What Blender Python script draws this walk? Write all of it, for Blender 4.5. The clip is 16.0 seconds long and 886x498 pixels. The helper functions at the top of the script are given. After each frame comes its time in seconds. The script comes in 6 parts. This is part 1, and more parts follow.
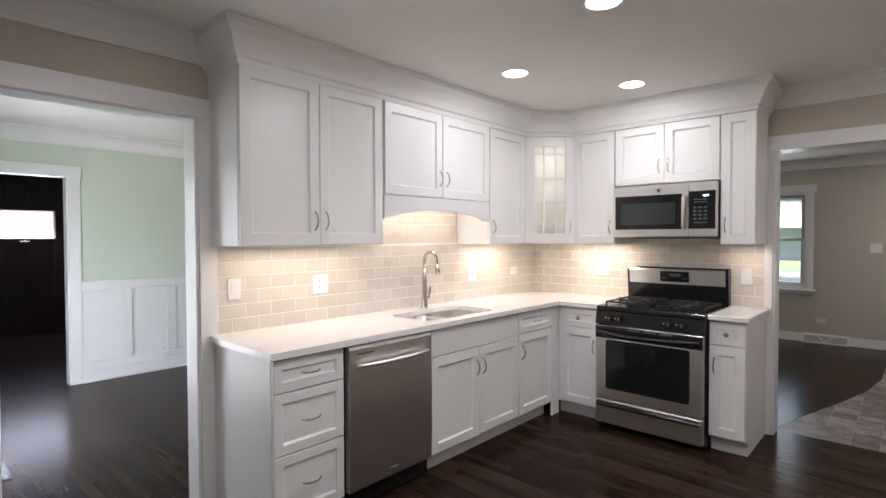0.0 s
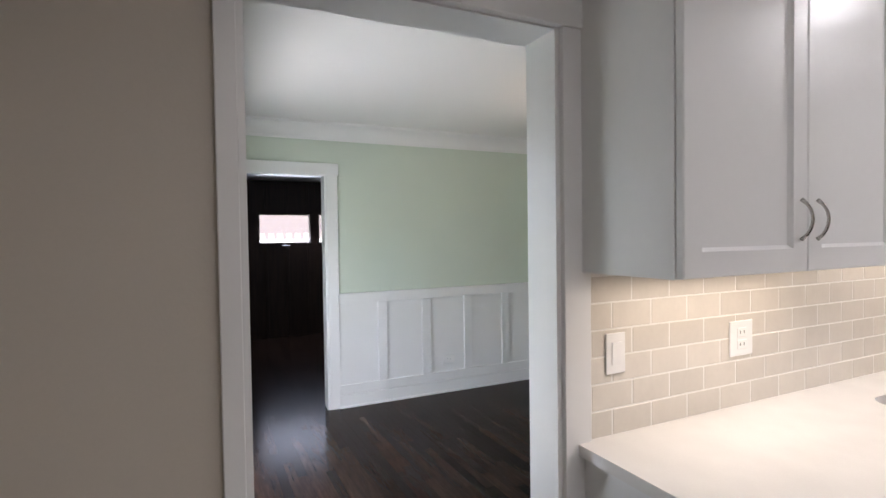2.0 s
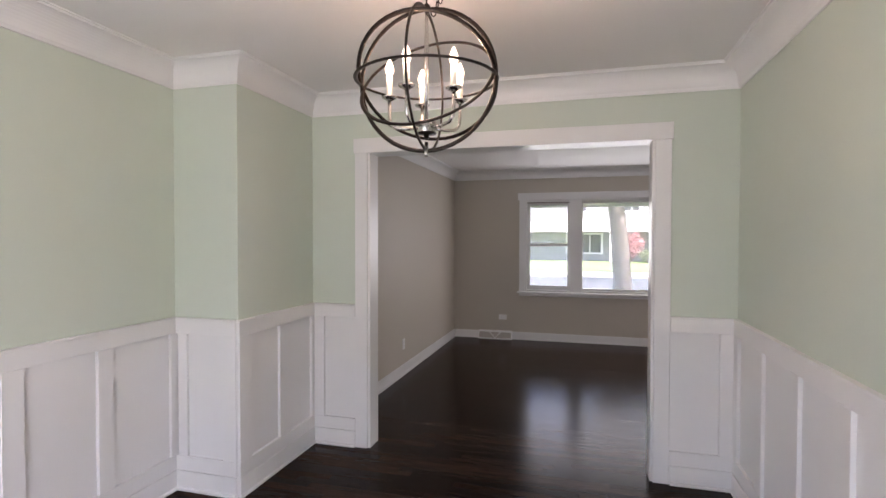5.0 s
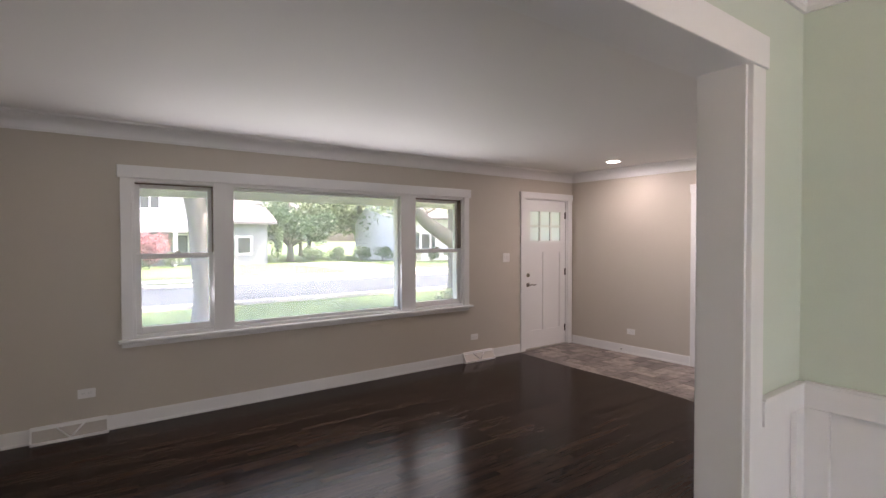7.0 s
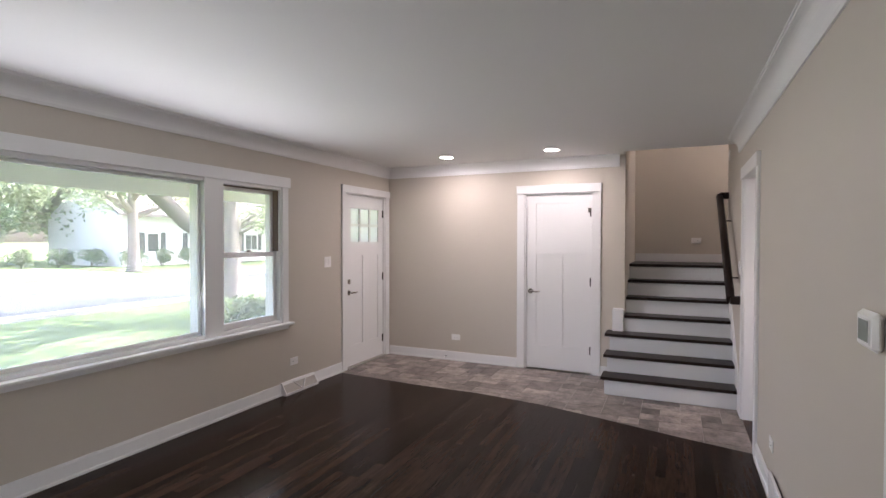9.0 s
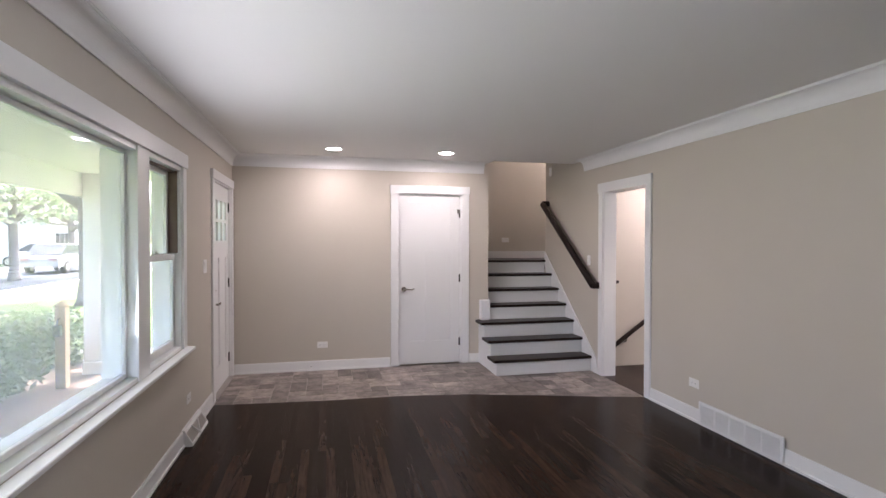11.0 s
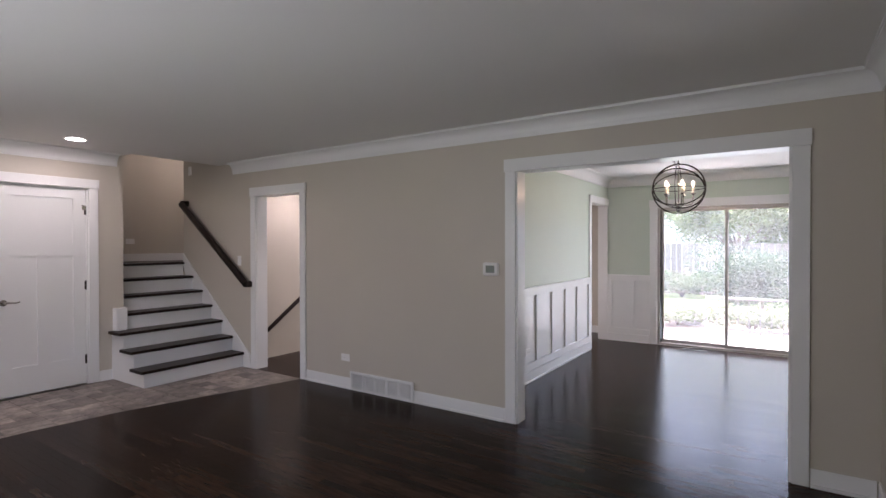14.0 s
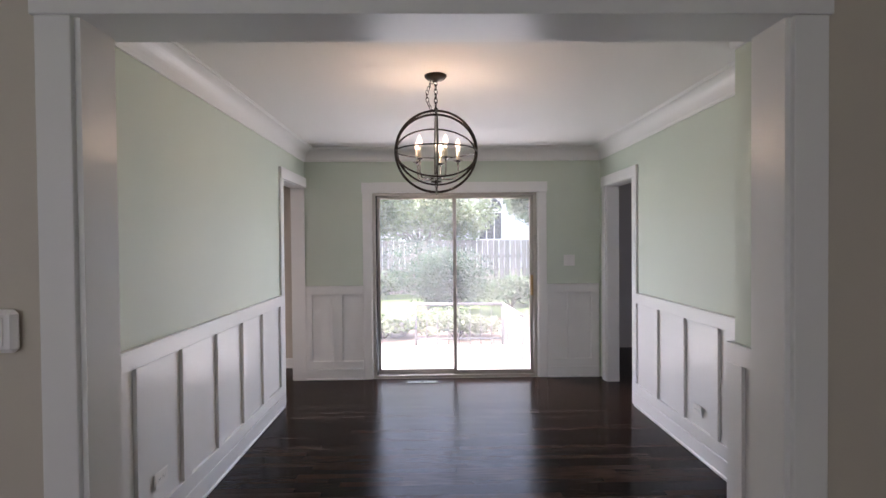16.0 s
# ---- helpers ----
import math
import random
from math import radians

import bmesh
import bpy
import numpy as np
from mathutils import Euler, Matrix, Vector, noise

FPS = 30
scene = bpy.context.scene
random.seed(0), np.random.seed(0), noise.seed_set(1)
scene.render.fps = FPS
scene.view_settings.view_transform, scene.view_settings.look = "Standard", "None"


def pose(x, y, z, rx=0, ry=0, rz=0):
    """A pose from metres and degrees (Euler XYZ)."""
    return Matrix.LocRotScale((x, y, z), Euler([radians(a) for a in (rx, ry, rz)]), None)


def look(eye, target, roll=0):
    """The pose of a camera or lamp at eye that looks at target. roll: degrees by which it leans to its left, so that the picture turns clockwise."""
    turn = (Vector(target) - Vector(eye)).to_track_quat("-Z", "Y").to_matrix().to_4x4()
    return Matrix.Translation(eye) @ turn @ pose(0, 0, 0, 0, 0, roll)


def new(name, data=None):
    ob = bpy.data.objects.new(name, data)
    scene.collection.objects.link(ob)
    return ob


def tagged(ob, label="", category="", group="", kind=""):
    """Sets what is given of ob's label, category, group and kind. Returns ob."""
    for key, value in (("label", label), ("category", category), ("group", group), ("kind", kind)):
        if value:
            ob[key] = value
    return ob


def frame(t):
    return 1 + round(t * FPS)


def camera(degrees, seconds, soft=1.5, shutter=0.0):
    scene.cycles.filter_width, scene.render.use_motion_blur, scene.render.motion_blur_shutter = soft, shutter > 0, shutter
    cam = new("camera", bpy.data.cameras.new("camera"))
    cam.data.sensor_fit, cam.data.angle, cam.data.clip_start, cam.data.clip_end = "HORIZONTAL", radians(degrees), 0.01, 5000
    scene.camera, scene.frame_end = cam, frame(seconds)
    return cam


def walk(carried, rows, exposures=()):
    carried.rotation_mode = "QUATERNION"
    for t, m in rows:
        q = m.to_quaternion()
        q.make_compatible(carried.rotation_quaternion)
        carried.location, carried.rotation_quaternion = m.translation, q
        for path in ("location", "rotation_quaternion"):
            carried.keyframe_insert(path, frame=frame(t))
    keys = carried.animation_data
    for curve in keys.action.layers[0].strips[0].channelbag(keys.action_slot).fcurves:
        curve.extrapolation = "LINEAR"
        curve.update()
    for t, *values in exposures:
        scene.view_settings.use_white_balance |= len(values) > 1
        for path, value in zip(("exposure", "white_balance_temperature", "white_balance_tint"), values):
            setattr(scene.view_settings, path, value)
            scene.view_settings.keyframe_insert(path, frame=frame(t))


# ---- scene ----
cam = camera(81.7, 16.0)
PATH = [
    (0, (0.077, 0.149, 1.417), (-1.276, 1.621, 1.371), -0.2),
    (0.5, (0.013, 0.145, 1.436), (-1.489, 1.464, 1.388), -0.3),
    (1, (-0.155, 0.157, 1.462), (-1.862, 1.199, 1.415), -0.4),
    (1.5, (-0.694, 0.235, 1.481), (-2.524, 1.042, 1.434), -0.0),
    (2, (-1.525, 0.361, 1.479), (-3.332, 1.218, 1.429), -0.8),
    (2.5, (-2.284, 0.574, 1.45), (-3.856, 1.809, 1.415), 0.3),
    (3, (-2.698, 0.731, 1.422), (-3.931, 2.306, 1.394), 0.1),
    (3.5, (-2.992, 0.843, 1.421), (-3.908, 2.621, 1.402), 0.0),
    (3.7, (-3.089, 0.886, 1.439), (-3.921, 2.704, 1.411), 0.0),
    (5.8, (-4.044, 1.72, 1.453), (-4.217, 3.712, 1.422), 0.2),
    (6, (-4.192, 1.98, 1.453), (-4.198, 3.98, 1.423), 0.2),
    (6.5, (-4.685, 2.876, 1.455), (-4.027, 4.765, 1.434), -0.3),
    (7, (-4.906, 3.698, 1.506), (-3.705, 5.297, 1.466), -0.1),
    (7.5, (-4.822, 4.258, 1.561), (-3.301, 5.556, 1.505), -0.3),
    (8, (-4.738, 4.622, 1.526), (-3.052, 5.696, 1.479), -0.1),
    (10.5, (-4.987, 6.533, 1.486), (-2.99, 6.635, 1.451), 0.1),
    (11, (-4.97, 7.493, 1.474), (-3.02, 7.051, 1.445), 0.1),
    (11.5, (-4.997, 8.09, 1.46), (-3.195, 7.223, 1.438), 0.0),
    (12, (-4.996, 8.368, 1.443), (-3.338, 7.25, 1.43), 0.1),
    (12.5, (-5.031, 8.415, 1.46), (-3.483, 7.148, 1.441), -0.0),
    (13, (-5.046, 8.374, 1.471), (-3.616, 6.975, 1.446), -0.2),
    (13.5, (-5.049, 8.343, 1.471), (-3.739, 6.832, 1.444), -0.2),
    (14, (-5.022, 8.287, 1.448), (-3.909, 6.626, 1.431), -0.1),
    (14.5, (-4.784, 7.934, 1.432), (-4.124, 6.047, 1.411), -0.1),
    (15, (-4.364, 7.008, 1.439), (-4.27, 5.01, 1.414), -0.4),
    (15.5, (-4.152, 6.24, 1.453), (-4.179, 4.24, 1.425), -0.6),
    (16, (-4.116, 5.859, 1.463), (-4.155, 3.86, 1.431), -0.5),
]
EXPOSURES = [(0, 3.07, 5950, 16), (2, 2.82, 5950, 16), (3, 2.97, 5910, 18), (3.5, 3.15, 5960, 22), (6, 3.45, 6450, 30), (7, 3.55, 6430, 28), (8, 3.70, 6150, 25), (11, 3.80, 6050, 25), (12.5, 3.65, 6050, 26), (14, 3.17, 6060, 26), (15.5, 2.86, 6150, 26), (16, 2.83, 6150, 26)]
walk(cam, [(t, look(eye, target, roll)) for t, eye, target, roll in PATH], EXPOSURES)

# ---- world, sun, exposure ----
world = bpy.data.worlds.new("world")
scene.world = world
world.use_nodes = True
wn = world.node_tree
sky = wn.nodes.new("ShaderNodeTexSky")
sky.sky_type = "NISHITA"
sky.sun_disc = False
sky.sun_elevation = radians(58)
sky.sun_rotation = radians(110)
sky.dust_density, sky.ozone_density = 5.0, 0.4
wn.links.new(sky.outputs[0], wn.nodes["Background"].inputs[0])
wn.nodes["Background"].inputs[1].default_value = 0.15
sun = new("sun", bpy.data.lights.new("sun", "SUN"))
sun.data.energy, sun.data.angle, sun.data.color = 2.8, radians(0.5), (1.0, 0.95, 0.86)
sun.matrix_world = look((0, 0, 0), (-0.50, 0.18, -0.85))


DIM = 0.28  # one dimmer for all lamps indoors


def area_lamp(name, m, sx, sy, watts, color=(1, 1, 1)):
    d = bpy.data.lights.new(name, "AREA")
    d.shape, d.size, d.size_y, d.energy, d.color = "RECTANGLE", sx, sy, watts * DIM, color
    ob = new(name, d)
    ob.matrix_world = m
    return ob


def point_lamp(name, x, y, z, watts, color=(1, 0.8, 0.6), radius=0.03):
    d = bpy.data.lights.new(name, "POINT")
    d.energy, d.color, d.shadow_soft_size = watts * DIM, color, radius
    ob = new(name, d)
    ob.location = (x, y, z)
    return ob


def disc_lamp(name, x, y, z, watts, color):
    d = bpy.data.lights.new(name, "AREA")
    d.shape, d.size, d.energy, d.color = "DISK", 0.14, watts * DIM, color
    ob = new(name, d)
    ob.location = (x, y, z)
    return ob


WARM = (1.0, 0.83, 0.64)
# daylight in the openings
area_lamp("daylight_front", look((-2.73, 8.495, 1.44), (-2.73, 5.0, 1.3)), 3.3, 0.96, 11, (0.98, 1.0, 0.95))
area_lamp("daylight_slider", look((-4.35, 0.425, 1.0), (-4.35, 4.0, 0.7)), 1.68, 1.85, 8, (0.86, 0.98, 1.0))
area_lamp("daylight_den", look((-9.44, 1.85, 1.62), (-6.5, 1.6, 0.0)), 1.5, 0.4, 9, (0.80, 0.86, 1.0))
# recessed ceiling lamps; the one at (-0.6, 1.0) is unseen, added as kitchen fill
for lx, ly, lw in ((-1.77, 2.83, 2.1), (-1.33, 3.56, 1.9), (-0.93, 2.28, 4.6), (-0.6, 1.0, 6.5), (0.46, 7.42, 3.0), (0.45, 6.23, 2.7), (0.75, 3.1, 5.0)):
    disc_lamp("downlight_lamp", lx, ly, 2.424 if ly > 5 else 2.434, lw, (1, 0.89, 0.80) if lx > 0 else (1, 0.95, 0.895))
# strips under the wall cabinets and inside the glass cabinet
area_lamp("strip_lamp", pose(-2.47, 1.76, 1.355), 0.06, 0.8, 1.1, WARM)
area_lamp("strip_lamp", pose(-2.47, 2.76, 1.66), 0.06, 0.8, 1.35, WARM)
area_lamp("strip_lamp", pose(-2.47, 3.6, 1.355), 0.06, 0.55, 1.1, WARM)
area_lamp("strip_lamp", pose(-1.9, 4.22, 1.355), 0.5, 0.06, 1.2, WARM)
area_lamp("strip_lamp", pose(-0.78, 4.22, 1.355), 0.15, 0.06, 0.35, WARM)
point_lamp("cabinet_lamp", -2.36, 4.10, 2.0, 0.9, (1, 0.95, 0.86), 0.05)
# an unseen lamp up the stair hall, added to light the stair walls
point_lamp("stair_hall_fill", 2.0, 3.6, 3.9, 18, (1, 0.93, 0.86), 0.1)

# ---- materials ----


def mat(name, color, rough=0.5, metal=0.0, vary=0.06, scale=3.0, fine=60.0, bump=0.02, spread=0.0, coat=0.0, spec=0.5, stretch=(1, 1, 1)):
    """A surface with wide and fine variation in tone, a varied gloss and fine relief."""
    m = bpy.data.materials.new(name)
    m.use_nodes = True
    t, n = m.node_tree, m.node_tree.nodes
    b = n["Principled BSDF"]
    b.inputs["Roughness"].default_value, b.inputs["Metallic"].default_value = rough, metal
    b.inputs["Coat Weight"].default_value = coat
    b.inputs["Specular IOR Level"].default_value = spec
    tc, mp = n.new("ShaderNodeTexCoord"), n.new("ShaderNodeMapping")
    mp.inputs["Scale"].default_value = stretch
    t.links.new(tc.outputs["Object"], mp.inputs[0])
    if spread:
        pick, shift = n.new("ShaderNodeObjectInfo"), n.new("ShaderNodeVectorMath")
        shift.operation = "SCALE"
        shift.inputs[0].default_value = (41, 67, 23)
        t.links.new(pick.outputs["Random"], shift.inputs["Scale"])
        t.links.new(shift.outputs[0], mp.inputs["Location"])
    wide, grain = n.new("ShaderNodeTexNoise"), n.new("ShaderNodeTexNoise")
    wide.inputs["Scale"].default_value, wide.inputs["Detail"].default_value = scale, 4
    grain.inputs["Scale"].default_value, grain.inputs["Detail"].default_value = fine, 3
    t.links.new(mp.outputs[0], wide.inputs["Vector"])
    t.links.new(mp.outputs[0], grain.inputs["Vector"])
    both = n.new("ShaderNodeMath")
    both.operation = "MULTIPLY_ADD"
    t.links.new(grain.outputs[0], both.inputs[0])
    both.inputs[1].default_value = 0.5
    t.links.new(wide.outputs[0], both.inputs[2])
    ramp = n.new("ShaderNodeMapRange")
    ramp.inputs[1].default_value, ramp.inputs[2].default_value = 0.4, 1.1
    ramp.inputs[3].default_value, ramp.inputs[4].default_value = 1 - vary, 1 + vary
    t.links.new(both.outputs[0], ramp.inputs[0])
    tone = ramp.outputs[0]
    if spread:
        info, geo, add, r2, mul = n.new("ShaderNodeObjectInfo"), n.new("ShaderNodeNewGeometry"), n.new("ShaderNodeMath"), n.new("ShaderNodeMapRange"), n.new("ShaderNodeMath")
        frac = n.new("ShaderNodeMath")
        add.operation, frac.operation, mul.operation = "ADD", "FRACT", "MULTIPLY"
        t.links.new(info.outputs["Random"], add.inputs[0])
        t.links.new(geo.outputs["Random Per Island"], add.inputs[1])
        t.links.new(add.outputs[0], frac.inputs[0])
        t.links.new(frac.outputs[0], r2.inputs[0])
        r2.inputs[3].default_value, r2.inputs[4].default_value = 1 - spread, 1 + spread
        t.links.new(r2.outputs[0], mul.inputs[0])
        t.links.new(tone, mul.inputs[1])
        tone = mul.outputs[0]
    paint = n.new("ShaderNodeVectorMath")
    paint.operation = "SCALE"
    paint.inputs[0].default_value = color
    t.links.new(tone, paint.inputs["Scale"])
    t.links.new(paint.outputs[0], b.inputs["Base Color"])
    gl = n.new("ShaderNodeMapRange")
    gl.inputs[3].default_value, gl.inputs[4].default_value = rough * 0.95, min(1, rough * 1.06)
    t.links.new(wide.outputs[0], gl.inputs[0])
    t.links.new(gl.outputs[0], b.inputs["Roughness"])
    if bump:
        bp = n.new("ShaderNodeBump")
        bp.inputs["Strength"].default_value, bp.inputs["Distance"].default_value = bump, 0.01
        t.links.new(grain.outputs[0], bp.inputs["Height"])
        t.links.new(bp.outputs[0], b.inputs["Normal"])
    return m


def glow(name, color, strength):
    m = bpy.data.materials.new(name)
    m.use_nodes = True
    b = m.node_tree.nodes["Principled BSDF"]
    b.inputs["Base Color"].default_value = (*color, 1)
    b.inputs["Emission Color"].default_value = (*color, 1)
    b.inputs["Emission Strength"].default_value = strength
    return m


def glass(name, tint=(1, 1, 1), rough=0.0, haze=0.0):
    """Thin clear pane: mostly see-through, with a Fresnel gloss and a white glare haze."""
    m = bpy.data.materials.new(name)
    m.use_nodes = True
    t, n = m.node_tree, m.node_tree.nodes
    n.remove(n["Principled BSDF"])
    tr, gl, mx, lw, pw, ma = n.new("ShaderNodeBsdfTransparent"), n.new("ShaderNodeBsdfGlossy"), n.new("ShaderNodeMixShader"), n.new("ShaderNodeLayerWeight"), n.new("ShaderNodeMath"), n.new("ShaderNodeMath")
    tr.inputs[0].default_value = (*tint, 1)
    gl.inputs["Roughness"].default_value = rough
    pw.operation, ma.operation = "POWER", "MULTIPLY_ADD"
    pw.inputs[1].default_value, ma.inputs[1].default_value, ma.inputs[2].default_value = 5.0, 0.5, 0.025
    t.links.new(lw.outputs["Facing"], pw.inputs[0])
    t.links.new(pw.outputs[0], ma.inputs[0])
    t.links.new(ma.outputs[0], mx.inputs[0])
    t.links.new(tr.outputs[0], mx.inputs[1])
    t.links.new(gl.outputs[0], mx.inputs[2])
    haze_bsdf, veil = n.new("ShaderNodeBsdfTranslucent"), n.new("ShaderNodeMixShader")  # white glare over bright views, mixed into the pane as haze
    haze_bsdf.inputs[0].default_value = (0.95, 0.97, 0.96, 1)
    veil.inputs[0].default_value = haze
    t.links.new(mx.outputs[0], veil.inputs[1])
    t.links.new(haze_bsdf.outputs[0], veil.inputs[2])
    t.links.new(veil.outputs[0], n["Material Output"].inputs[0])
    return m


def frosted(name, tint):
    """A milky pane that passes light on softly."""
    m = bpy.data.materials.new(name)
    m.use_nodes = True
    t, n = m.node_tree, m.node_tree.nodes
    n.remove(n["Principled BSDF"])
    tl, gl, mx = n.new("ShaderNodeBsdfTranslucent"), n.new("ShaderNodeBsdfGlossy"), n.new("ShaderNodeMixShader")
    tl.inputs[0].default_value = (*tint, 1)
    gl.inputs["Roughness"].default_value = 0.15
    mx.inputs[0].default_value = 0.05
    t.links.new(tl.outputs[0], mx.inputs[1])
    t.links.new(gl.outputs[0], mx.inputs[2])
    t.links.new(mx.outputs[0], n["Material Output"].inputs[0])
    return m


BEIGE = mat("greige_wall_paint", (0.56, 0.512, 0.44), 0.55, vary=0.03, scale=1.2, fine=140, bump=0.03)
GREEN = mat("pale_green_wall_paint", (0.60, 0.665, 0.575), 0.5, vary=0.03, scale=1.2, fine=140, bump=0.03)
CEIL = mat("white_ceiling_paint", (0.80, 0.79, 0.77), 0.7, vary=0.02, scale=0.8, fine=120, bump=0.03)
TRIM = mat("white_trim_paint", (0.80, 0.80, 0.79), 0.3, vary=0.012, scale=2, fine=90, bump=0.004)
CABINET = mat("white_cabinet_paint", (0.78, 0.78, 0.77), 0.3, vary=0.02, scale=2, fine=40, bump=0.008)
QUARTZ = mat("white_quartz", (0.80, 0.78, 0.75), 0.14, vary=0.05, scale=9, fine=240, bump=0.0)
STEEL = mat("brushed_steel", (0.72, 0.70, 0.68), 0.36, 1.0, vary=0.06, scale=2, fine=90, bump=0.015, stretch=(1, 1, 14))
STEEL_H = mat("brushed_steel_across", (0.74, 0.72, 0.70), 0.33, 1.0, vary=0.06, scale=2, fine=90, bump=0.015, stretch=(14, 1, 1))
CHROME = mat("satin_nickel", (0.55, 0.53, 0.50), 0.2, 1.0, vary=0.03, bump=0.0)
BLACK = mat("black_enamel", (0.012, 0.012, 0.013), 0.18, vary=0.1, bump=0.0)
IRON = mat("cast_iron", (0.02, 0.02, 0.02), 0.55, 0.3, vary=0.2, fine=160, bump=0.1)
DARKGLASS = mat("dark_oven_glass", (0.010, 0.011, 0.012), 0.05, vary=0.05, bump=0.0)
PLASTIC = mat("white_plastic", (0.84, 0.83, 0.81), 0.35, vary=0.02, bump=0.0)
DIMGLASS = mat("dim_window_screen", (0.035, 0.038, 0.04), 0.12, vary=0.05, bump=0.0)
DIMGREY = mat("dim_button_print", (0.10, 0.10, 0.105), 0.3, vary=0.05, bump=0.0)
GREYPLASTIC = mat("grey_display", (0.22, 0.25, 0.22), 0.2, vary=0.05, bump=0.0)
FLOORWOOD = mat("dark_stained_oak", (0.025, 0.0142, 0.0098), 0.2, vary=0.62, scale=4, fine=11, bump=0.02, spread=0.55, stretch=(1.3, 14, 1), spec=0.058)
STAIRWOOD = mat("espresso_stained_oak", (0.022, 0.0145, 0.012), 0.34, vary=0.3, scale=5, fine=40, bump=0.03, stretch=(14, 1, 1), spec=0.12)
SUBFLOOR = mat("joint_filler", (0.010, 0.007, 0.006), 0.6)
STONE = mat("brown_grey_slate_tile", (0.225, 0.188, 0.168), 0.4, vary=0.85, scale=9, fine=40, bump=0.12, spread=0.5)
TILEGROUT = mat("pale_tile_grout", (0.46, 0.43, 0.39), 0.8, vary=0.1, fine=150, bump=0.1)
SUBWAY = mat("greige_glazed_tile", (0.66, 0.615, 0.545), 0.10, vary=0.05, scale=12, fine=60, bump=0.012, spread=0.05)
GROUT = mat("white_grout", (0.80, 0.78, 0.73), 0.8, vary=0.05, fine=200, bump=0.1)
PANELWOOD = mat("dark_wall_panelling", (0.044, 0.024, 0.016), 0.4, vary=0.4, scale=3, fine=30, bump=0.05, stretch=(1, 12, 1))
BRONZE = mat("oil_rubbed_bronze", (0.028, 0.022, 0.018), 0.38, 0.8, vary=0.2, bump=0.01)
JAMBLINER = mat("brown_jamb_liner", (0.14, 0.09, 0.065), 0.5, vary=0.1)
BRASS = mat("worn_brass", (0.45, 0.30, 0.14), 0.3, 0.9)
ALU = mat("aged_aluminium", (0.48, 0.45, 0.42), 0.4, 0.8, vary=0.12, fine=90, bump=0.02)
RAILMETAL = mat("weathered_grey_metal", (0.20, 0.20, 0.20), 0.5, 0.5, vary=0.15)
CANDLE = mat("ivory_candle_sleeve", (0.75, 0.70, 0.60), 0.5)
BULB = glow("lit_bulb", (1.0, 0.80, 0.52), 0.5)
LED = glow("lit_downlight_lens", (1.0, 0.93, 0.82), 4)
DIGITS = glow("clock_digits", (0.85, 0.93, 1.0), 1.0)
# each pane carries its share of painted-in white glare
PANE = glass("hazed_door_pane", haze=0.075)
FRONTPANE = glass("hazed_window_pane", haze=0.14)
CLEARPANE = glass("clear_pane", haze=0.02)
FROST = frosted("frosted_cabinet_glass", (0.92, 0.90, 0.84))
BLIND = frosted("front_door_lite_glass", (0.9, 0.93, 0.95))
CONCRETE = mat("pale_concrete", (0.40, 0.385, 0.36), 0.85, vary=0.12, scale=1.5, fine=60, bump=0.1)
ASPHALT = mat("asphalt", (0.044, 0.051, 0.056), 0.95, spec=0.1, vary=0.15, scale=1, fine=90, bump=0.2)
GRASS = mat("lawn", (0.085, 0.125, 0.05), 0.95, spec=0.1, vary=0.35, scale=0.7, fine=40, bump=0.5)
SOIL = mat("mulch", (0.10, 0.07, 0.05), 0.95, vary=0.3, fine=50, bump=0.5)
LEAF = mat("green_leaves", (0.11, 0.155, 0.08), 0.55, vary=0.25, scale=1.5, fine=20, bump=0.0, spread=0.4)
LEAF_PALE = mat("pale_leaves", (0.20, 0.25, 0.14), 0.55, vary=0.25, scale=1.5, fine=20, bump=0.0, spread=0.4)
LEAF_BLUE = mat("blue_green_leaves", (0.06, 0.105, 0.055), 0.55, vary=0.25, scale=1.5, fine=20, bump=0.0, spread=0.4)
LEAF_RED = mat("pink_blossoms", (0.32, 0.15, 0.16), 0.55, vary=0.25, scale=1.5, fine=20, bump=0.0, spread=0.4)
FLOWER = mat("pink_blossom", (0.6, 0.25, 0.30), 0.6)
BARK = mat("grey_bark", (0.19, 0.165, 0.145), 0.9, vary=0.4, scale=3, fine=18, bump=0.6, stretch=(3, 3, 0.6))
SIDING = mat("grey_siding", (0.20, 0.21, 0.215), 0.7, vary=0.06, fine=30)
WHITESIDING = mat("white_siding", (0.72, 0.72, 0.71), 0.7, vary=0.05, fine=30)
ROSESIDING = mat("weathered_rose_siding", (0.12, 0.098, 0.098), 0.8, vary=0.12, scale=2, fine=30, stretch=(1, 1, 8))
BRICKM = mat("white_painted_brick", (0.34, 0.31, 0.29), 0.8, vary=0.08, scale=4, fine=60, bump=0.2)
ROOFING = mat("grey_shingle", (0.13, 0.12, 0.12), 0.9, vary=0.2, fine=25, bump=0.3)
FENCEWOOD = mat("weathered_fence_wood", (0.26, 0.235, 0.21), 0.85, vary=0.25, scale=2, fine=30, bump=0.2, spread=0.2, stretch=(6, 6, 1))
POSTWOOD = mat("new_cedar", (0.42, 0.30, 0.19), 0.7, vary=0.2, fine=30, bump=0.1)
WINDARK = mat("far_window_glass", (0.05, 0.055, 0.06), 0.08, bump=0.0)
CARPAINT = mat("silver_car_paint", (0.45, 0.46, 0.48), 0.25, 0.6, bump=0.0)
RUBBER = mat("tyre_rubber", (0.02, 0.02, 0.02), 0.8)
SHUTTER = mat("dark_shutter", (0.04, 0.045, 0.05), 0.6)

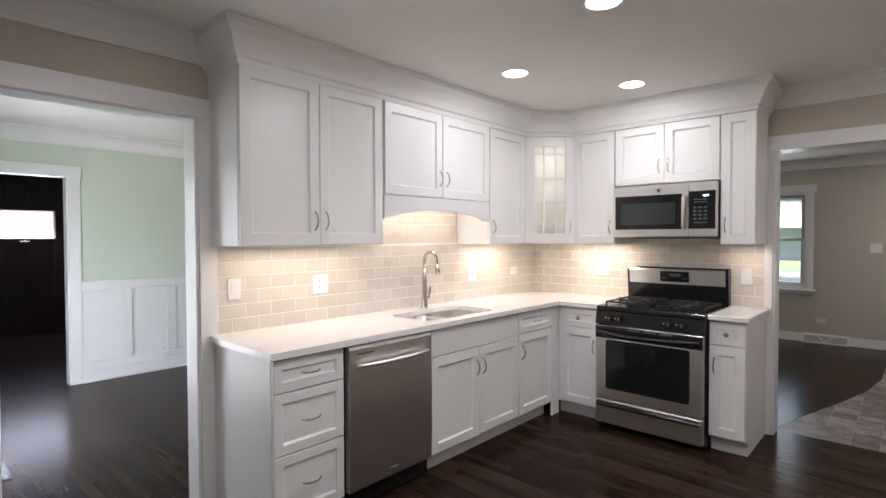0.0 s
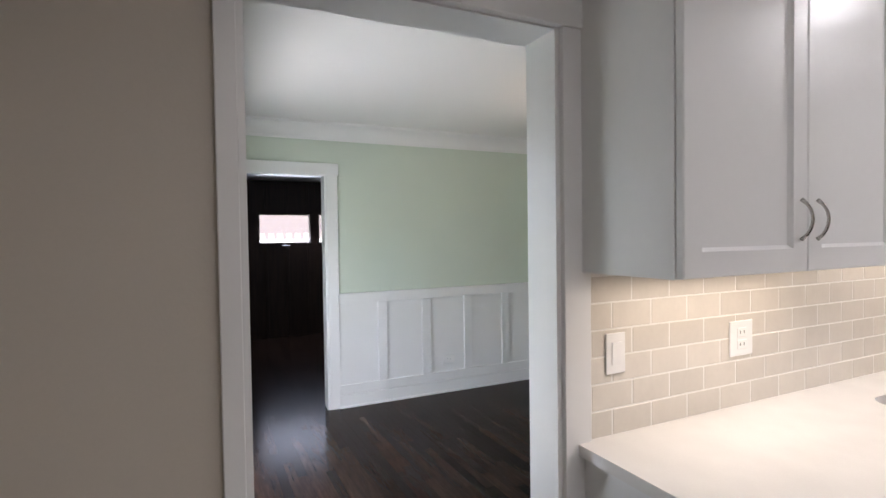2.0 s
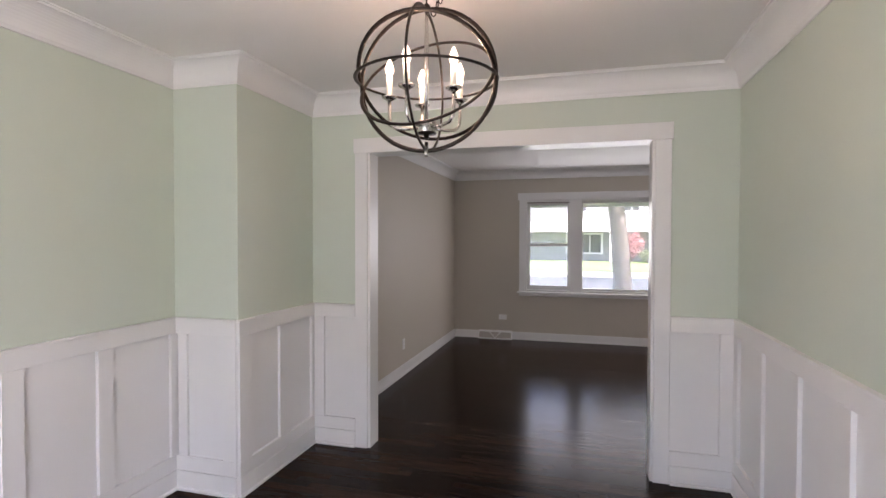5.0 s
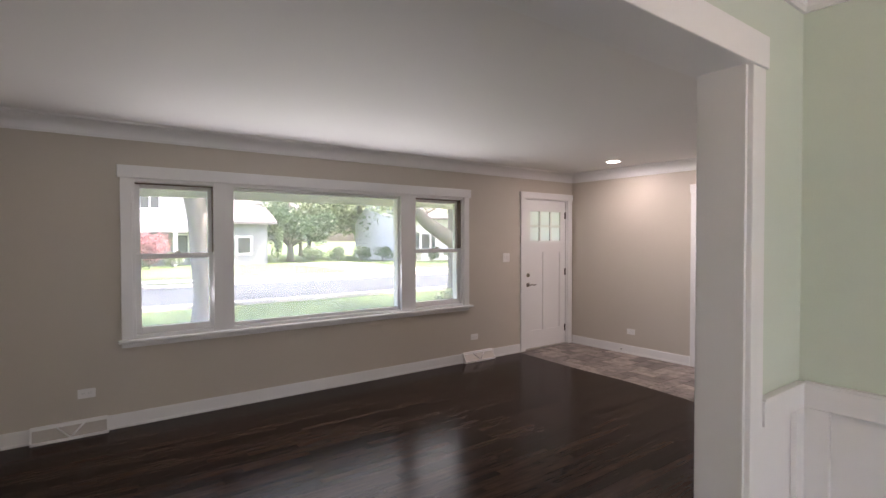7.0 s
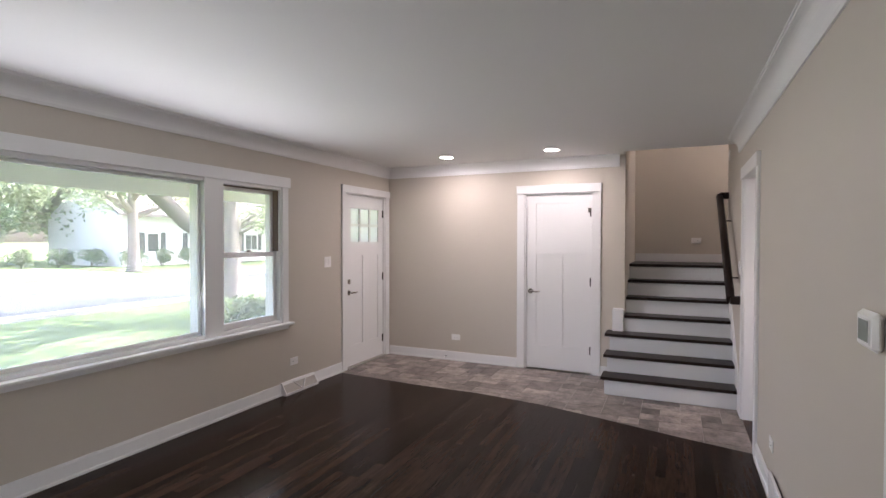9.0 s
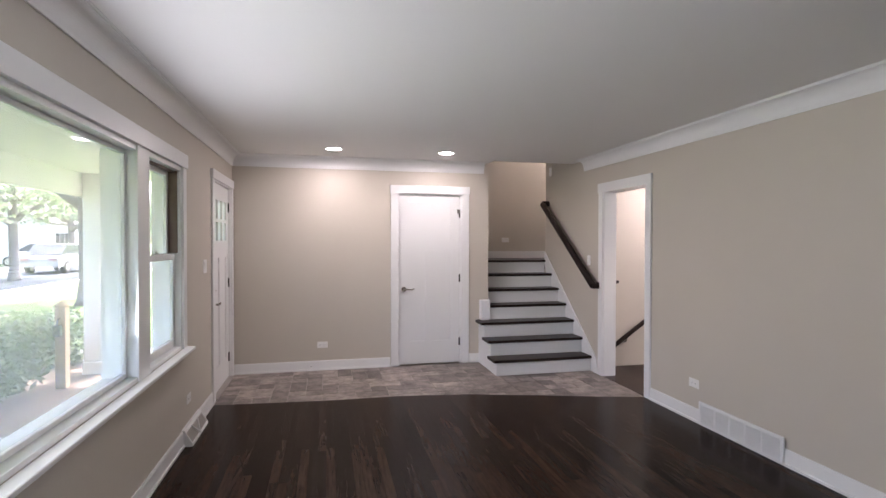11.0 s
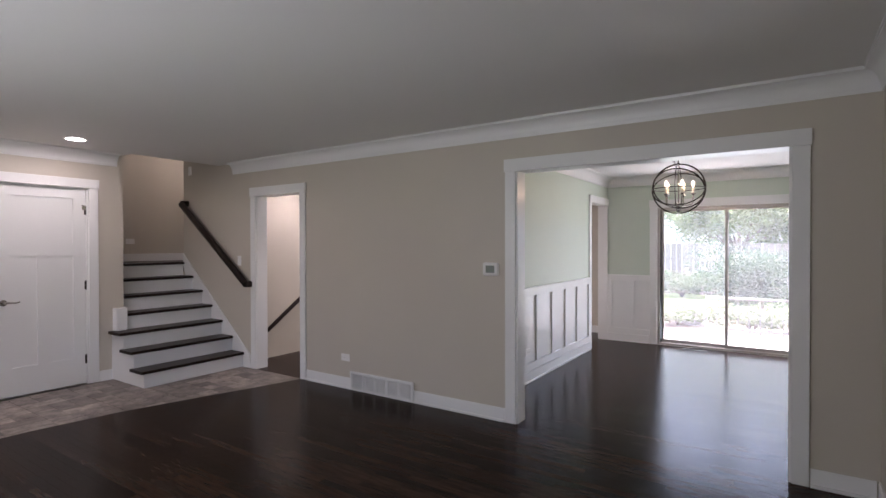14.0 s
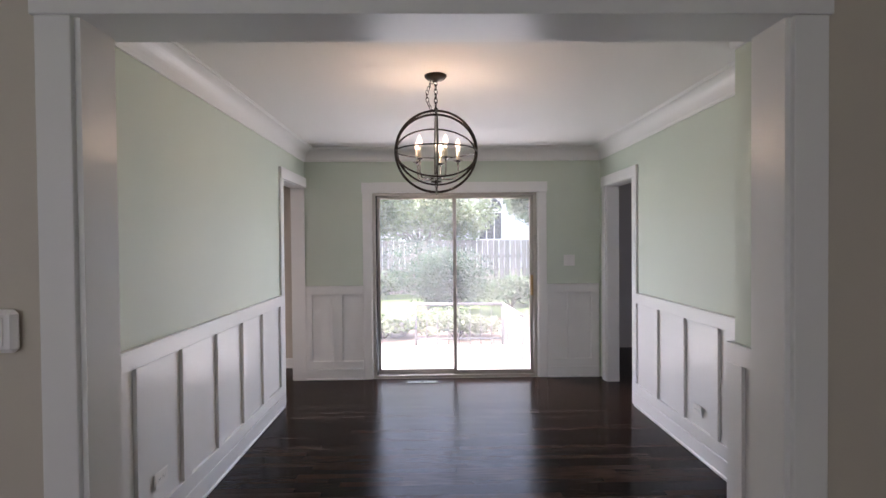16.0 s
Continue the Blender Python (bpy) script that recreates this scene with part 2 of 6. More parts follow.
for foliage in (LEAF, LEAF_PALE, LEAF_BLUE, LEAF_RED):  # thin leaves let part of the light through
    fn_, fl_ = foliage.node_tree.nodes, foliage.node_tree.links
    thru, mixed = fn_.new("ShaderNodeBsdfTranslucent"), fn_.new("ShaderNodeMixShader")
    fl_.new(fn_["Principled BSDF"].inputs["Base Color"].links[0].from_socket, thru.inputs[0])
    mixed.inputs[0].default_value = 0.45
    fl_.new(fn_["Principled BSDF"].outputs[0], mixed.inputs[1])
    fl_.new(thru.outputs[0], mixed.inputs[2])
    fl_.new(mixed.outputs[0], fn_["Material Output"].inputs[0])

# ---- mesh helpers ----


def box(bm, x0, x1, y0, y1, z0, z1, bevel=0.0):
    m = Matrix.Translation(((x0 + x1) / 2, (y0 + y1) / 2, (z0 + z1) / 2)) @ Matrix.Diagonal((abs(x1 - x0), abs(y1 - y0), abs(z1 - z0), 1))
    made = bmesh.ops.create_cube(bm, size=1, matrix=m)["verts"]
    if bevel:
        edges = list({e for v in made for e in v.link_edges})
        bmesh.ops.bevel(bm, geom=edges, offset=bevel, segments=1, affect="EDGES", clamp_overlap=True)
    return bm


def boxed(x0, x1, y0, y1, z0, z1, bevel=0.0):
    return box(bmesh.new(), x0, x1, y0, y1, z0, z1, bevel)


def tube(bm, pts, r, n=8, closed=False, flat=1.0, up=(0, 0, 1)):
    """A round bar along points; r is one radius or one for each point."""
    pts = [Vector(p) for p in pts]
    rs = r if isinstance(r, (list, tuple)) else [r] * len(pts)
    rings, side = [], None
    for i, p in enumerate(pts):
        a = pts[i - 1] if (i or closed) else p
        b = pts[(i + 1) % len(pts)] if (i < len(pts) - 1 or closed) else p
        d = (b - a).normalized()
        if side is None:
            ref = Vector(up)
            if abs(d.dot(ref)) > 0.95:
                ref = Vector((1, 0, 0))
            side = d.cross(ref).normalized()
        else:
            side = (side - d * side.dot(d)).normalized()
        top = side.cross(d)
        rings.append([bm.verts.new(p + (side * math.cos(k * math.tau / n) + top * flat * math.sin(k * math.tau / n)) * rs[i]) for k in range(n)])
    count = len(rings)
    for i in range(count if closed else count - 1):
        p, q = rings[i], rings[(i + 1) % count]
        for k in range(n):
            f = bm.faces.new((p[k], p[(k + 1) % n], q[(k + 1) % n], q[k]))
            f.smooth = True
    if not closed:
        bm.faces.new(rings[0][::-1])
        bm.faces.new(rings[-1])
    return bm


def lathe(bm, profile, x=0, y=0, n=20):
    """A turned shape about a standing axis, from (radius, z) pairs."""
    rings = [[bm.verts.new((x + r * math.cos(k * math.tau / n), y + r * math.sin(k * math.tau / n), z)) for k in range(n)] for r, z in profile]
    for p, q in zip(rings, rings[1:]):
        for k in range(n):
            f = bm.faces.new((p[k], p[(k + 1) % n], q[(k + 1) % n], q[k]))
            f.smooth = True
    bm.faces.new(rings[0][::-1])
    bm.faces.new(rings[-1])
    return bm


def prism(bm, poly, axis, a0, a1):
    """A polygon in the two other axes, drawn out along one axis."""
    def place(p, a):
        return {"x": (a, p[0], p[1]), "y": (p[0], a, p[1]), "z": (p[0], p[1], a)}[axis]
    lo, hi = [bm.verts.new(place(p, a0)) for p in poly], [bm.verts.new(place(p, a1)) for p in poly]
    n = len(poly)
    bm.faces.new(lo[::-1])
    bm.faces.new(hi)
    for i in range(n):
        bm.faces.new((lo[i], lo[(i + 1) % n], hi[(i + 1) % n], hi[i]))
    bmesh.ops.recalc_face_normals(bm, faces=bm.faces)
    return bm


def sweep(bm, path, profile, closed=False):
    """A moulding along a level path; profile pairs are (distance to the left of the path, z)."""
    pts, n = [Vector(p) for p in path], len(path)
    rings = []
    for i, p in enumerate(pts):
        d0 = (p - pts[i - 1]).normalized() if (i or closed) else None
        d1 = (pts[(i + 1) % n] - p).normalized() if (i < n - 1 or closed) else None
        d0, d1 = d0 or d1, d1 or d0
        n0, n1 = Vector((-d0.y, d0.x)), Vector((-d1.y, d1.x))
        mitre = (n0 + n1) / (1 + n0.dot(n1))
        rings.append([bm.verts.new((p.x + mitre.x * o, p.y + mitre.y * o, z)) for o, z in profile])
    k = len(profile)
    for i in range(n if closed else n - 1):
        p, q = rings[i], rings[(i + 1) % n]
        for j in range(k):
            bm.faces.new((p[j], q[j], q[(j + 1) % k], p[(j + 1) % k]))
    if not closed:
        bm.faces.new(rings[0])
        bm.faces.new(rings[-1][::-1])
    bmesh.ops.recalc_face_normals(bm, faces=bm.faces)
    return bm


def part(name, bm, material, parent=None, label=""):
    me = bpy.data.meshes.new(name)
    bm.to_mesh(me)
    bm.free()
    for m in material if isinstance(material, (list, tuple)) else [material]:
        me.materials.append(m)
    ob = new(name, me)
    if parent:
        ob.parent = parent
    if label:
        ob["label"] = label
    return ob


def thing(name, label, category, m=None, group="", kind=""):
    ob = new(name)
    ob.empty_display_size = 0.1
    if m is not None:
        ob.matrix_basis = m
    return tagged(ob, label, category, group, kind)


def structure(name, bm, material, label="", category="", parent=None):
    return tagged(part(name, bm, material, parent), label, category, kind="structure")


def wall(name, axis, a0, a1, b0, b1, z0, z1, holes, low, high, label):
    """A wall across one axis between a0 and a1, along the other from b0 to b1, with holes (b, b, z, z); low and high are its two faces' paints."""
    bs = sorted({b0, b1, *[h for o in holes for h in o[:2] if b0 < h < b1]})
    zs = sorted({z0, z1, *[h for o in holes for h in o[2:] if z0 < h < z1]})
    bm = bmesh.new()
    for p, q in zip(bs, bs[1:]):
        for r, s in zip(zs, zs[1:]):
            mb, mz = (p + q) / 2, (r + s) / 2
            if any(o[0] < mb < o[1] and o[2] < mz < o[3] for o in holes):
                continue
            box(bm, *((a0, a1, p, q) if axis == "x" else (p, q, a0, a1)), r, s)
    bmesh.ops.remove_doubles(bm, verts=bm.verts, dist=0.0001)
    bm.verts.index_update()
    seen = {}
    for f in bm.faces:
        seen.setdefault(frozenset(v.index for v in f.verts), []).append(f)
    bmesh.ops.delete(bm, geom=[f for same in seen.values() if len(same) > 1 for f in same], context="FACES_ONLY")
    n = 0 if axis == "x" else 1
    for f in bm.faces:
        f.material_index = 1 if f.normal[n] > 0.5 else 0
    return structure(name, bm, [low, high], label, "wall")

# ---- the large structure ----
TOP = 2.44
wall("wall_front", "y", 8.51, 8.70, -5.60, 1.165, -0.4, 2.6, [(-4.43, -0.985, 0.70, 2.0), (0.08, 0.93, 0.0, 2.05)], BEIGE, BRICKM, "greige painted wall with a wide front window and a door")
wall("wall_west_living", "x", -5.60, -5.47, 4.535, 8.51, 0, 2.6, [], WHITESIDING, BEIGE, "plain greige painted living room wall")
wall("wall_middle_dining", "y", 4.40, 4.535, -6.02, -2.70, 0, 2.6, [(-5.05, -3.215, 0.0, 2.05)], GREEN, BEIGE, "wall with a wide cased opening, green and greige")
wall("wall_middle_kitchen", "y", 4.40, 4.535, -2.70, 1.65, 0, 5.0, [(-0.655, 0.115, 0.0, 2.03)], BEIGE, BEIGE, "greige wall with a cased doorway to the kitchen")
wall("wall_east", "x", 1.045, 1.165, 5.56, 8.51, 0, 2.6, [(5.90, 6.67, 0.0, 2.04)], BEIGE, BEIGE, "greige entry wall with a closet door")
wall("wall_kitchen_west", "x", -2.765, -2.64, -0.24, 4.40, 0, 2.6, [(0.435, 1.24, 0.0, 2.04)], GREEN, BEIGE, "wall between kitchen and dining room with a cased doorway")
wall("wall_dining_south", "y", 0.24, 0.42, -6.02, -2.765, -0.3, 2.6, [(-5.24, -3.46, 0.0, 1.988)], WHITESIDING, GREEN, "pale green wall with a sliding glass door")
wall("wall_dining_west", "x", -6.02, -5.90, 0.42, 4.40, 0, 2.6, [(0.63, 1.34, 0.0, 2.02)], PANELWOOD, GREEN, "pale green wall with a cased doorway to the den")
wall("wall_kitchen_south", "y", -0.24, -0.12, -2.64, 1.47, 0, 2.6, [(-2.0, -1.2, 0.0, 2.03)], WHITESIDING, BEIGE, "plain greige kitchen wall with a white door")
wall("wall_kitchen_east", "x", 1.35, 1.47, -0.12, 4.40, -2.6, 2.6, [], BEIGE, BEIGE, "greige wall beside the basement stairs")
wall("wall_stair_back", "x", 2.50, 2.62, 2.9, 5.68, 0, 5.0, [], BEIGE, BEIGE, "greige wall behind the stair landing")
wall("wall_stair_north", "y", 5.56, 5.68, 1.165, 2.50, 0, 5.0, [], BEIGE, BEIGE, "greige wall beside the stairs")
wall("wall_stair_north_upper", "y", 5.56, 5.68, 0.85, 1.165, 2.6, 5.0, [], BEIGE, BEIGE, "greige wall above the stairs")
wall("wall_stair_south", "y", 2.78, 2.90, 1.47, 2.62, 0, 5.0, [], BEIGE, BEIGE, "greige wall at the end of the landing")
wall("wall_stair_front_upper", "x", 0.73, 0.85, 4.535, 5.68, 2.59, 5.0, [], BEIGE, BEIGE, "greige wall above the stair opening")
wall("wall_landing_east", "x", 1.47, 1.65, 2.9, 4.40, 1.0, 5.0, [], BEIGE, BEIGE, "greige wall beside the landing")
wall("wall_den_west", "x", -9.62, -9.50, -1.12, 4.12, 0, 2.6, [(1.13, 1.92, 1.39, 1.86), (2.00, 2.79, 1.39, 1.86)], PANELWOOD, PANELWOOD, "dark panelled den wall with high windows")
wall("wall_den_north", "y", 4.0, 4.12, -9.5, -6.02, 0, 2.6, [], PANELWOOD, PANELWOOD, "dark panelled den wall")
wall("wall_den_south", "y", -1.12, -1.0, -9.5, -6.02, 0, 2.6, [], BEIGE, BEIGE, "greige den wall")
wall("wall_den_east", "x", -6.02, -5.90, -1.0, 0.24, 0, 2.6, [], PANELWOOD, WHITESIDING, "dark panelled den wall")
structure("chimney_chase", boxed(-5.90, -5.475, 3.58, 4.40, 0, 2.44), GREEN, "pale green boxed-out corner of the dining room", "column")
structure("soffit", boxed(-2.64, 1.35, -0.12, 0.39, 2.13, 2.44), BEIGE, "greige dropped soffit over the kitchen wall", "soffit")

bm = prism(bmesh.new(), [(-5.47, 4.535), (0.85, 4.535), (0.85, 5.56), (1.045, 5.56), (1.045, 8.51), (-5.47, 8.51)], "z", 2.432, 2.59)
structure("ceiling_living", bm, CEIL, "smooth white living room ceiling", "ceiling")
structure("ceiling_dining", boxed(-5.90, -2.765, 0.42, 4.40, TOP, 2.59), CEIL, "smooth white dining room ceiling", "ceiling")
structure("ceiling_kitchen", boxed(-2.64, 1.35, -0.12, 4.40, TOP, 2.59), CEIL, "smooth white kitchen ceiling", "ceiling")
structure("ceiling_den", boxed(-9.5, -6.02, -1.0, 4.0, 2.34, 2.5), CEIL, "white den ceiling", "ceiling")
structure("ceiling_stairs", boxed(0.73, 2.62, 2.78, 5.68, 5.0, 5.15), CEIL, "white ceiling over the stairs", "ceiling")
# unseen slab above the ceilings, added to keep the sun out
bm = bmesh.new()
box(bm, -10.2, 1.6, -0.24, 9.3, 2.62, 2.8)
box(bm, -6.2, -2.6, -0.5, -0.24, 2.62, 2.8)
box(bm, -10.2, -5.9, -1.7, -0.24, 2.62, 2.8)
structure("roof_shade_slab", bm, ROOFING, "unseen flat roof slab added to shade the rooms", "roof")

# floors: a base sheet, then boards and stones on it
bm = prism(bmesh.new(), [(-5.47, 4.535), (1.045, 4.535), (1.045, 8.51), (-5.47, 8.51)], "z", -0.25, -0.012)
for x0, x1, y0, y1 in ((-5.90, -2.765, 0.42, 4.40), (-2.64, 0.49, -0.12, 4.40), (-9.5, -6.02, -1.0, 4.0), (-5.05, -3.215, 4.40, 4.535), (-0.655, 0.115, 4.40, 4.535), (-2.765, -2.64, 0.435, 1.24), (-6.02, -5.90, 0.63, 1.34), (-5.24, -3.46, 0.24, 0.42)):
    box(bm, x0, x1, y0, y1, -0.25, -0.012)
floor = structure("floor", bm, SUBFLOOR, "dark stained oak strip floor with a satin finish", "floor")


# ---- trim ----
COVE = [(0.0, 2.305), (0.011, 2.305), (0.014, 2.318)] + [(0.105 - 0.089 * math.cos(radians(a)), 2.322 + 0.103 * math.sin(radians(a))) for a in range(0, 91, 9)] + [(0.107, 2.434), (0.117, 2.434), (0.117, 2.44), (0.0, 2.44)]
COVE_LOW = [(o * 0.85, 2.302 + (z - 2.305) * 0.963) for o, z in COVE]
structure("crown_living", sweep(bmesh.new(), [(1.045, 5.62), (1.045, 8.51), (-5.47, 8.51), (-5.47, 4.535), (0.55, 4.535)], COVE_LOW), TRIM, "white cove moulding round the living room ceiling", "crown moulding")
structure("crown_dining", sweep(bmesh.new(), [(-2.765, 0.42), (-2.765, 4.40), (-5.475, 4.40), (-5.475, 3.58), (-5.90, 3.58), (-5.90, 0.42)], COVE, True), TRIM, "white cove moulding round the dining room ceiling", "crown moulding")
structure("crown_kitchen", sweep(bmesh.new(), [(-2.64, 1.30), (-2.64, 0.39)], COVE), TRIM, "white cove moulding over the kitchen doorway", "crown moulding")
structure("crown_kitchen_north", sweep(bmesh.new(), [(1.35, 4.40), (-0.66, 4.40)], COVE), TRIM, "white cove moulding over the kitchen wall", "crown moulding")


def casing(name, axis, plane, way, b0, b1, ztop, leg=0.09, head=0.10, ears=0.008, legs=(True, True)):
    """White door casing on one face of a wall: two flat legs and a thicker head board."""
    root = thing(name, "white painted flat door casing", "trim", kind="structure")

    def put(kind, p, q, r, s, thick):
        a = sorted((plane, plane + way * thick))
        part(kind, boxed(*((a[0], a[1], p, q) if axis == "x" else (p, q, a[0], a[1])), r, s, 0.002), TRIM, root)
    if legs[0]:
        put("casing_leg", b0 - leg, b0, 0, ztop, 0.019)
    if legs[1]:
        put("casing_leg", b1, b1 + leg, 0, ztop, 0.019)
    put("head_board", b0 - (leg if legs[0] else 0) - ears, b1 + (leg if legs[1] else 0) + ears, ztop, ztop + head, 0.026)
    return root


def lining(name, axis, a0, a1, b0, b1, ztop):
    """White boards that line an opening."""
    bm = bmesh.new()
    for p, q, r, s in ((b0, b0 + 0.015, 0, ztop), (b1 - 0.015, b1, 0, ztop), (b0 + 0.015, b1 - 0.015, ztop - 0.015, ztop)):
        box(bm, *((a0 - 0.003, a1 + 0.003, p, q) if axis == "x" else (p, q, a0 - 0.003, a1 + 0.003)), r, s)
    return structure(name, bm, TRIM, "white painted door jamb", "trim")


lining("jamb_dining_opening", "y", 4.40, 4.535, -5.05, -3.215, 2.05)
casing("casing_dining_north", "y", 4.535, 1, -5.05, -3.215, 2.035)
casing("casing_dining_south", "y", 4.40, -1, -5.05, -3.215, 2.035)
lining("jamb_kitchen_doorway", "y", 4.40, 4.535, -0.655, 0.115, 2.03)
casing("casing_kitchen_doorway", "y", 4.535, 1, -0.655, 0.115, 2.015, leg=0.085)
casing("casing_kitchen_doorway_south", "y", 4.40, -1, -0.655, 0.115, 2.015, leg=0.05)
lining("jamb_pantry_doorway", "x", -2.765, -2.64, 0.435, 1.24, 2.04)
casing("casing_pantry_east", "x", -2.64, 1, 0.435, 1.24, 2.03, legs=(False, True))
structure("casing_pantry_strip", boxed(-2.64, -2.622, 0.393, 0.435, 0, 2.029, 0.002), TRIM, "narrow white casing strip", "trim")
casing("casing_pantry_west", "x", -2.765, -1, 0.435, 1.24, 2.03, leg=0.085, ears=0.0, legs=(False, True))
lining("jamb_den_doorway", "x", -6.02, -5.90, 0.63, 1.34, 2.02)
casing("casing_den", "x", -5.90, 1, 0.63, 1.34, 2.01, ears=0.01, leg=0.095)
lining("jamb_slider", "y", 0.24, 0.42, -5.24, -3.46, 1.988)
casing("casing_slider", "y", 0.42, 1, -5.235, -3.465, 1.978, leg=0.09, ears=0.008, head=0.105)
casing("casing_closet", "x", 1.045, -1, 5.90, 6.67, 2.04, leg=0.09, head=0.095)
casing("casing_front_door", "y", 8.51, -1, 0.08, 0.93, 2.045, leg=0.095, head=0.085, ears=0.01)
lining("jamb_front_door", "y", 8.51, 8.70, 0.08, 0.93, 2.05)
lining("jamb_closet", "x", 1.045, 1.165, 5.90, 6.67, 2.04)
casing("casing_back_door", "y", -0.12, 1, -2.0, -1.2, 2.02)


def baseboard(name, axis, plane, way, b0, b1, h=0.11):
    bm = bmesh.new()
    for t, z0, z1 in ((0.014, 0, h - 0.012), (0.010, h - 0.012, h), (0.024, 0, 0.018)):
        a = sorted((plane + way * 0.001, plane + way * t))
        box(bm, *((a[0], a[1], b0, b1) if axis == "x" else (b0, b1, a[0], a[1])), z0, z1)
    return structure(name, bm, TRIM, "white painted baseboard", "baseboard")


baseboard("baseboard_west", "x", -5.47, 1, 4.535, 8.51)
baseboard("baseboard_front", "y", 8.51, -1, -5.45, -0.02)
baseboard("baseboard_east", "x", 1.045, -1, 6.765, 8.49)
baseboard("baseboard_east_short", "x", 1.045, -1, 5.68, 5.805)
baseboard("baseboard_south", "y", 4.535, 1, -3.12, -0.745)
baseboard("baseboard_south_corner", "y", 4.535, 1, -5.45, -5.145)
baseboard("baseboard_kitchen_west", "x", -2.64, 1, -0.10, 0.39)
baseboard("baseboard_kitchen_south", "y", -0.12, 1, -2.62, -2.10)
bm = bmesh.new()
box(bm, 2.484, 2.499, 2.92, 5.55, 1.225, 1.33)
structure("baseboard_landing", bm, TRIM, "white painted landing baseboard", "baseboard")


def wainscot(name, axis, plane, way, b0, b1, stiles):
    """White panelling: a backing sheet, baseboard, rails and stiles, and a cap; stiles are (from, to) stretches."""
    root = thing(name, "white painted board and batten panelling on the dining room wall", "wainscoting", kind="structure")

    def slab(p, q, r, s, thick, bevel=0.0015, start=0.001):
        a = sorted((plane + way * start, plane + way * thick))
        return boxed(*((a[0], a[1], p, q) if axis == "x" else (p, q, a[0], a[1])), r, s, bevel)
    part("backing", slab(b0, b1, 0.0, 0.985, 0.006, 0), TRIM, root)
    part("base_board", slab(b0, b1, 0.02, 0.115, 0.029, 0.002, 0.007), TRIM, root)
    part("shoe_moulding", slab(b0, b1, 0.0, 0.019, 0.038, 0.004, 0.007), TRIM, root)
    part("bottom_rail", slab(b0, b1, 0.117, 0.20, 0.025, 0.0015, 0.007), TRIM, root)
    part("top_rail", slab(b0, b1, 0.905, 0.985, 0.025, 0.0015, 0.007), TRIM, root)
    part("cap", slab(b0, b1, 0.986, 0.996, 0.029), TRIM, root)
    for p, q in stiles:
        part("stile", slab(p, q, 0.2005, 0.9045, 0.0255, 0.0015, 0.007), TRIM, root)
    return root


wainscot("wainscot_west", "x", -5.90, 1, 1.425, 3.58, [(1.78, 1.865), (2.205, 2.295), (2.64, 2.728), (3.067, 3.152), (3.52, 3.58)])
wainscot("wainscot_chase_south", "y", 3.58, -1, -5.90, -5.475, [(-5.86, -5.80), (-5.56, -5.475)])
wainscot("wainscot_chase_east", "x", -5.475, 1, 3.558, 4.40, [(3.558, 3.67), (3.95, 4.05), (4.34, 4.40)])
wainscot("wainscot_north_west", "y", 4.40, -1, -5.45, -5.141, [(-5.45, -5.375)])
wainscot("wainscot_north_east", "y", 4.40, -1, -3.124, -2.79, [(-2.86, -2.79)])
wainscot("wainscot_east", "x", -2.765, -1, 1.326, 4.38, [(1.326, 1.39), (1.77, 1.86), (2.185, 2.275), (2.61, 2.70), (3.05, 3.14), (3.47, 3.56), (3.90, 3.99), (4.30, 4.38)])
wainscot("wainscot_south_east", "y", 0.42, 1, -3.374, -2.766, [(-2.836, -2.766), (-3.155, -3.042)])
wainscot("wainscot_south_west", "y", 0.42, 1, -5.88, -5.326, [(-5.88, -5.795), (-5.62, -5.54), (-5.345, -5.326)])

# ---- windows and doors ----
win = thing("window_1", "wide white three-part front window with double-hung side sashes", "window", kind="structure")
bm = bmesh.new()
for x0, x1, z0, z1 in ((-4.43, -4.405, 0.70, 2.0), (-1.01, -0.985, 0.70, 2.0), (-4.405, -1.01, 1.97, 2.0), (-4.405, -1.01, 0.70, 0.725), (-3.80, -3.66, 0.725, 1.97), (-1.86, -1.70, 0.725, 1.97)):
    box(bm, x0, x1, 8.505, 8.69, z0, z1, 0.002)
part("window_frame", bm, TRIM, win)
bm = bmesh.new()
for x0, x1, z0, z1, t in ((-4.51, -4.43, 0.70, 2.0, 0.019), (-0.985, -0.905, 0.70, 2.0, 0.019), (-4.53, -0.88, 2.0, 2.10, 0.026), (-3.815, -3.645, 0.70, 2.0, 0.012), (-1.875, -1.685, 0.70, 2.0, 0.012)):
    box(bm, x0, x1, 8.509 - t, 8.509, z0, z1, 0.002)
part("window_casing", bm, TRIM, win)
bm = boxed(-4.535, -0.875, 8.44, 8.505, 0.676, 0.699, 0.004)
part("window_sill", bm, TRIM, win)
part("apron", boxed(-4.51, -0.905, 8.488, 8.509, 0.635, 0.675, 0.002), TRIM, win)


def sash(parent, x0, x1, z0, z1, y0, rail=0.045, bottom=0.06):
    bm = bmesh.new()
    for p, q, r, s in ((x0, x0 + rail, z0, z1), (x1 - rail, x1, z0, z1), (x0 + rail, x1 - rail, z1 - rail, z1), (x0 + rail, x1 - rail, z0, z0 + bottom)):
        box(bm, p, q, y0, y0 + 0.035, r, s, 0.003)
    ob = part("sash", bm, TRIM, parent)
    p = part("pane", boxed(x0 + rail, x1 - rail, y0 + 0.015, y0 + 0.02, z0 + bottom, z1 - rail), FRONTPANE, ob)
    p.visible_shadow = False
    return ob


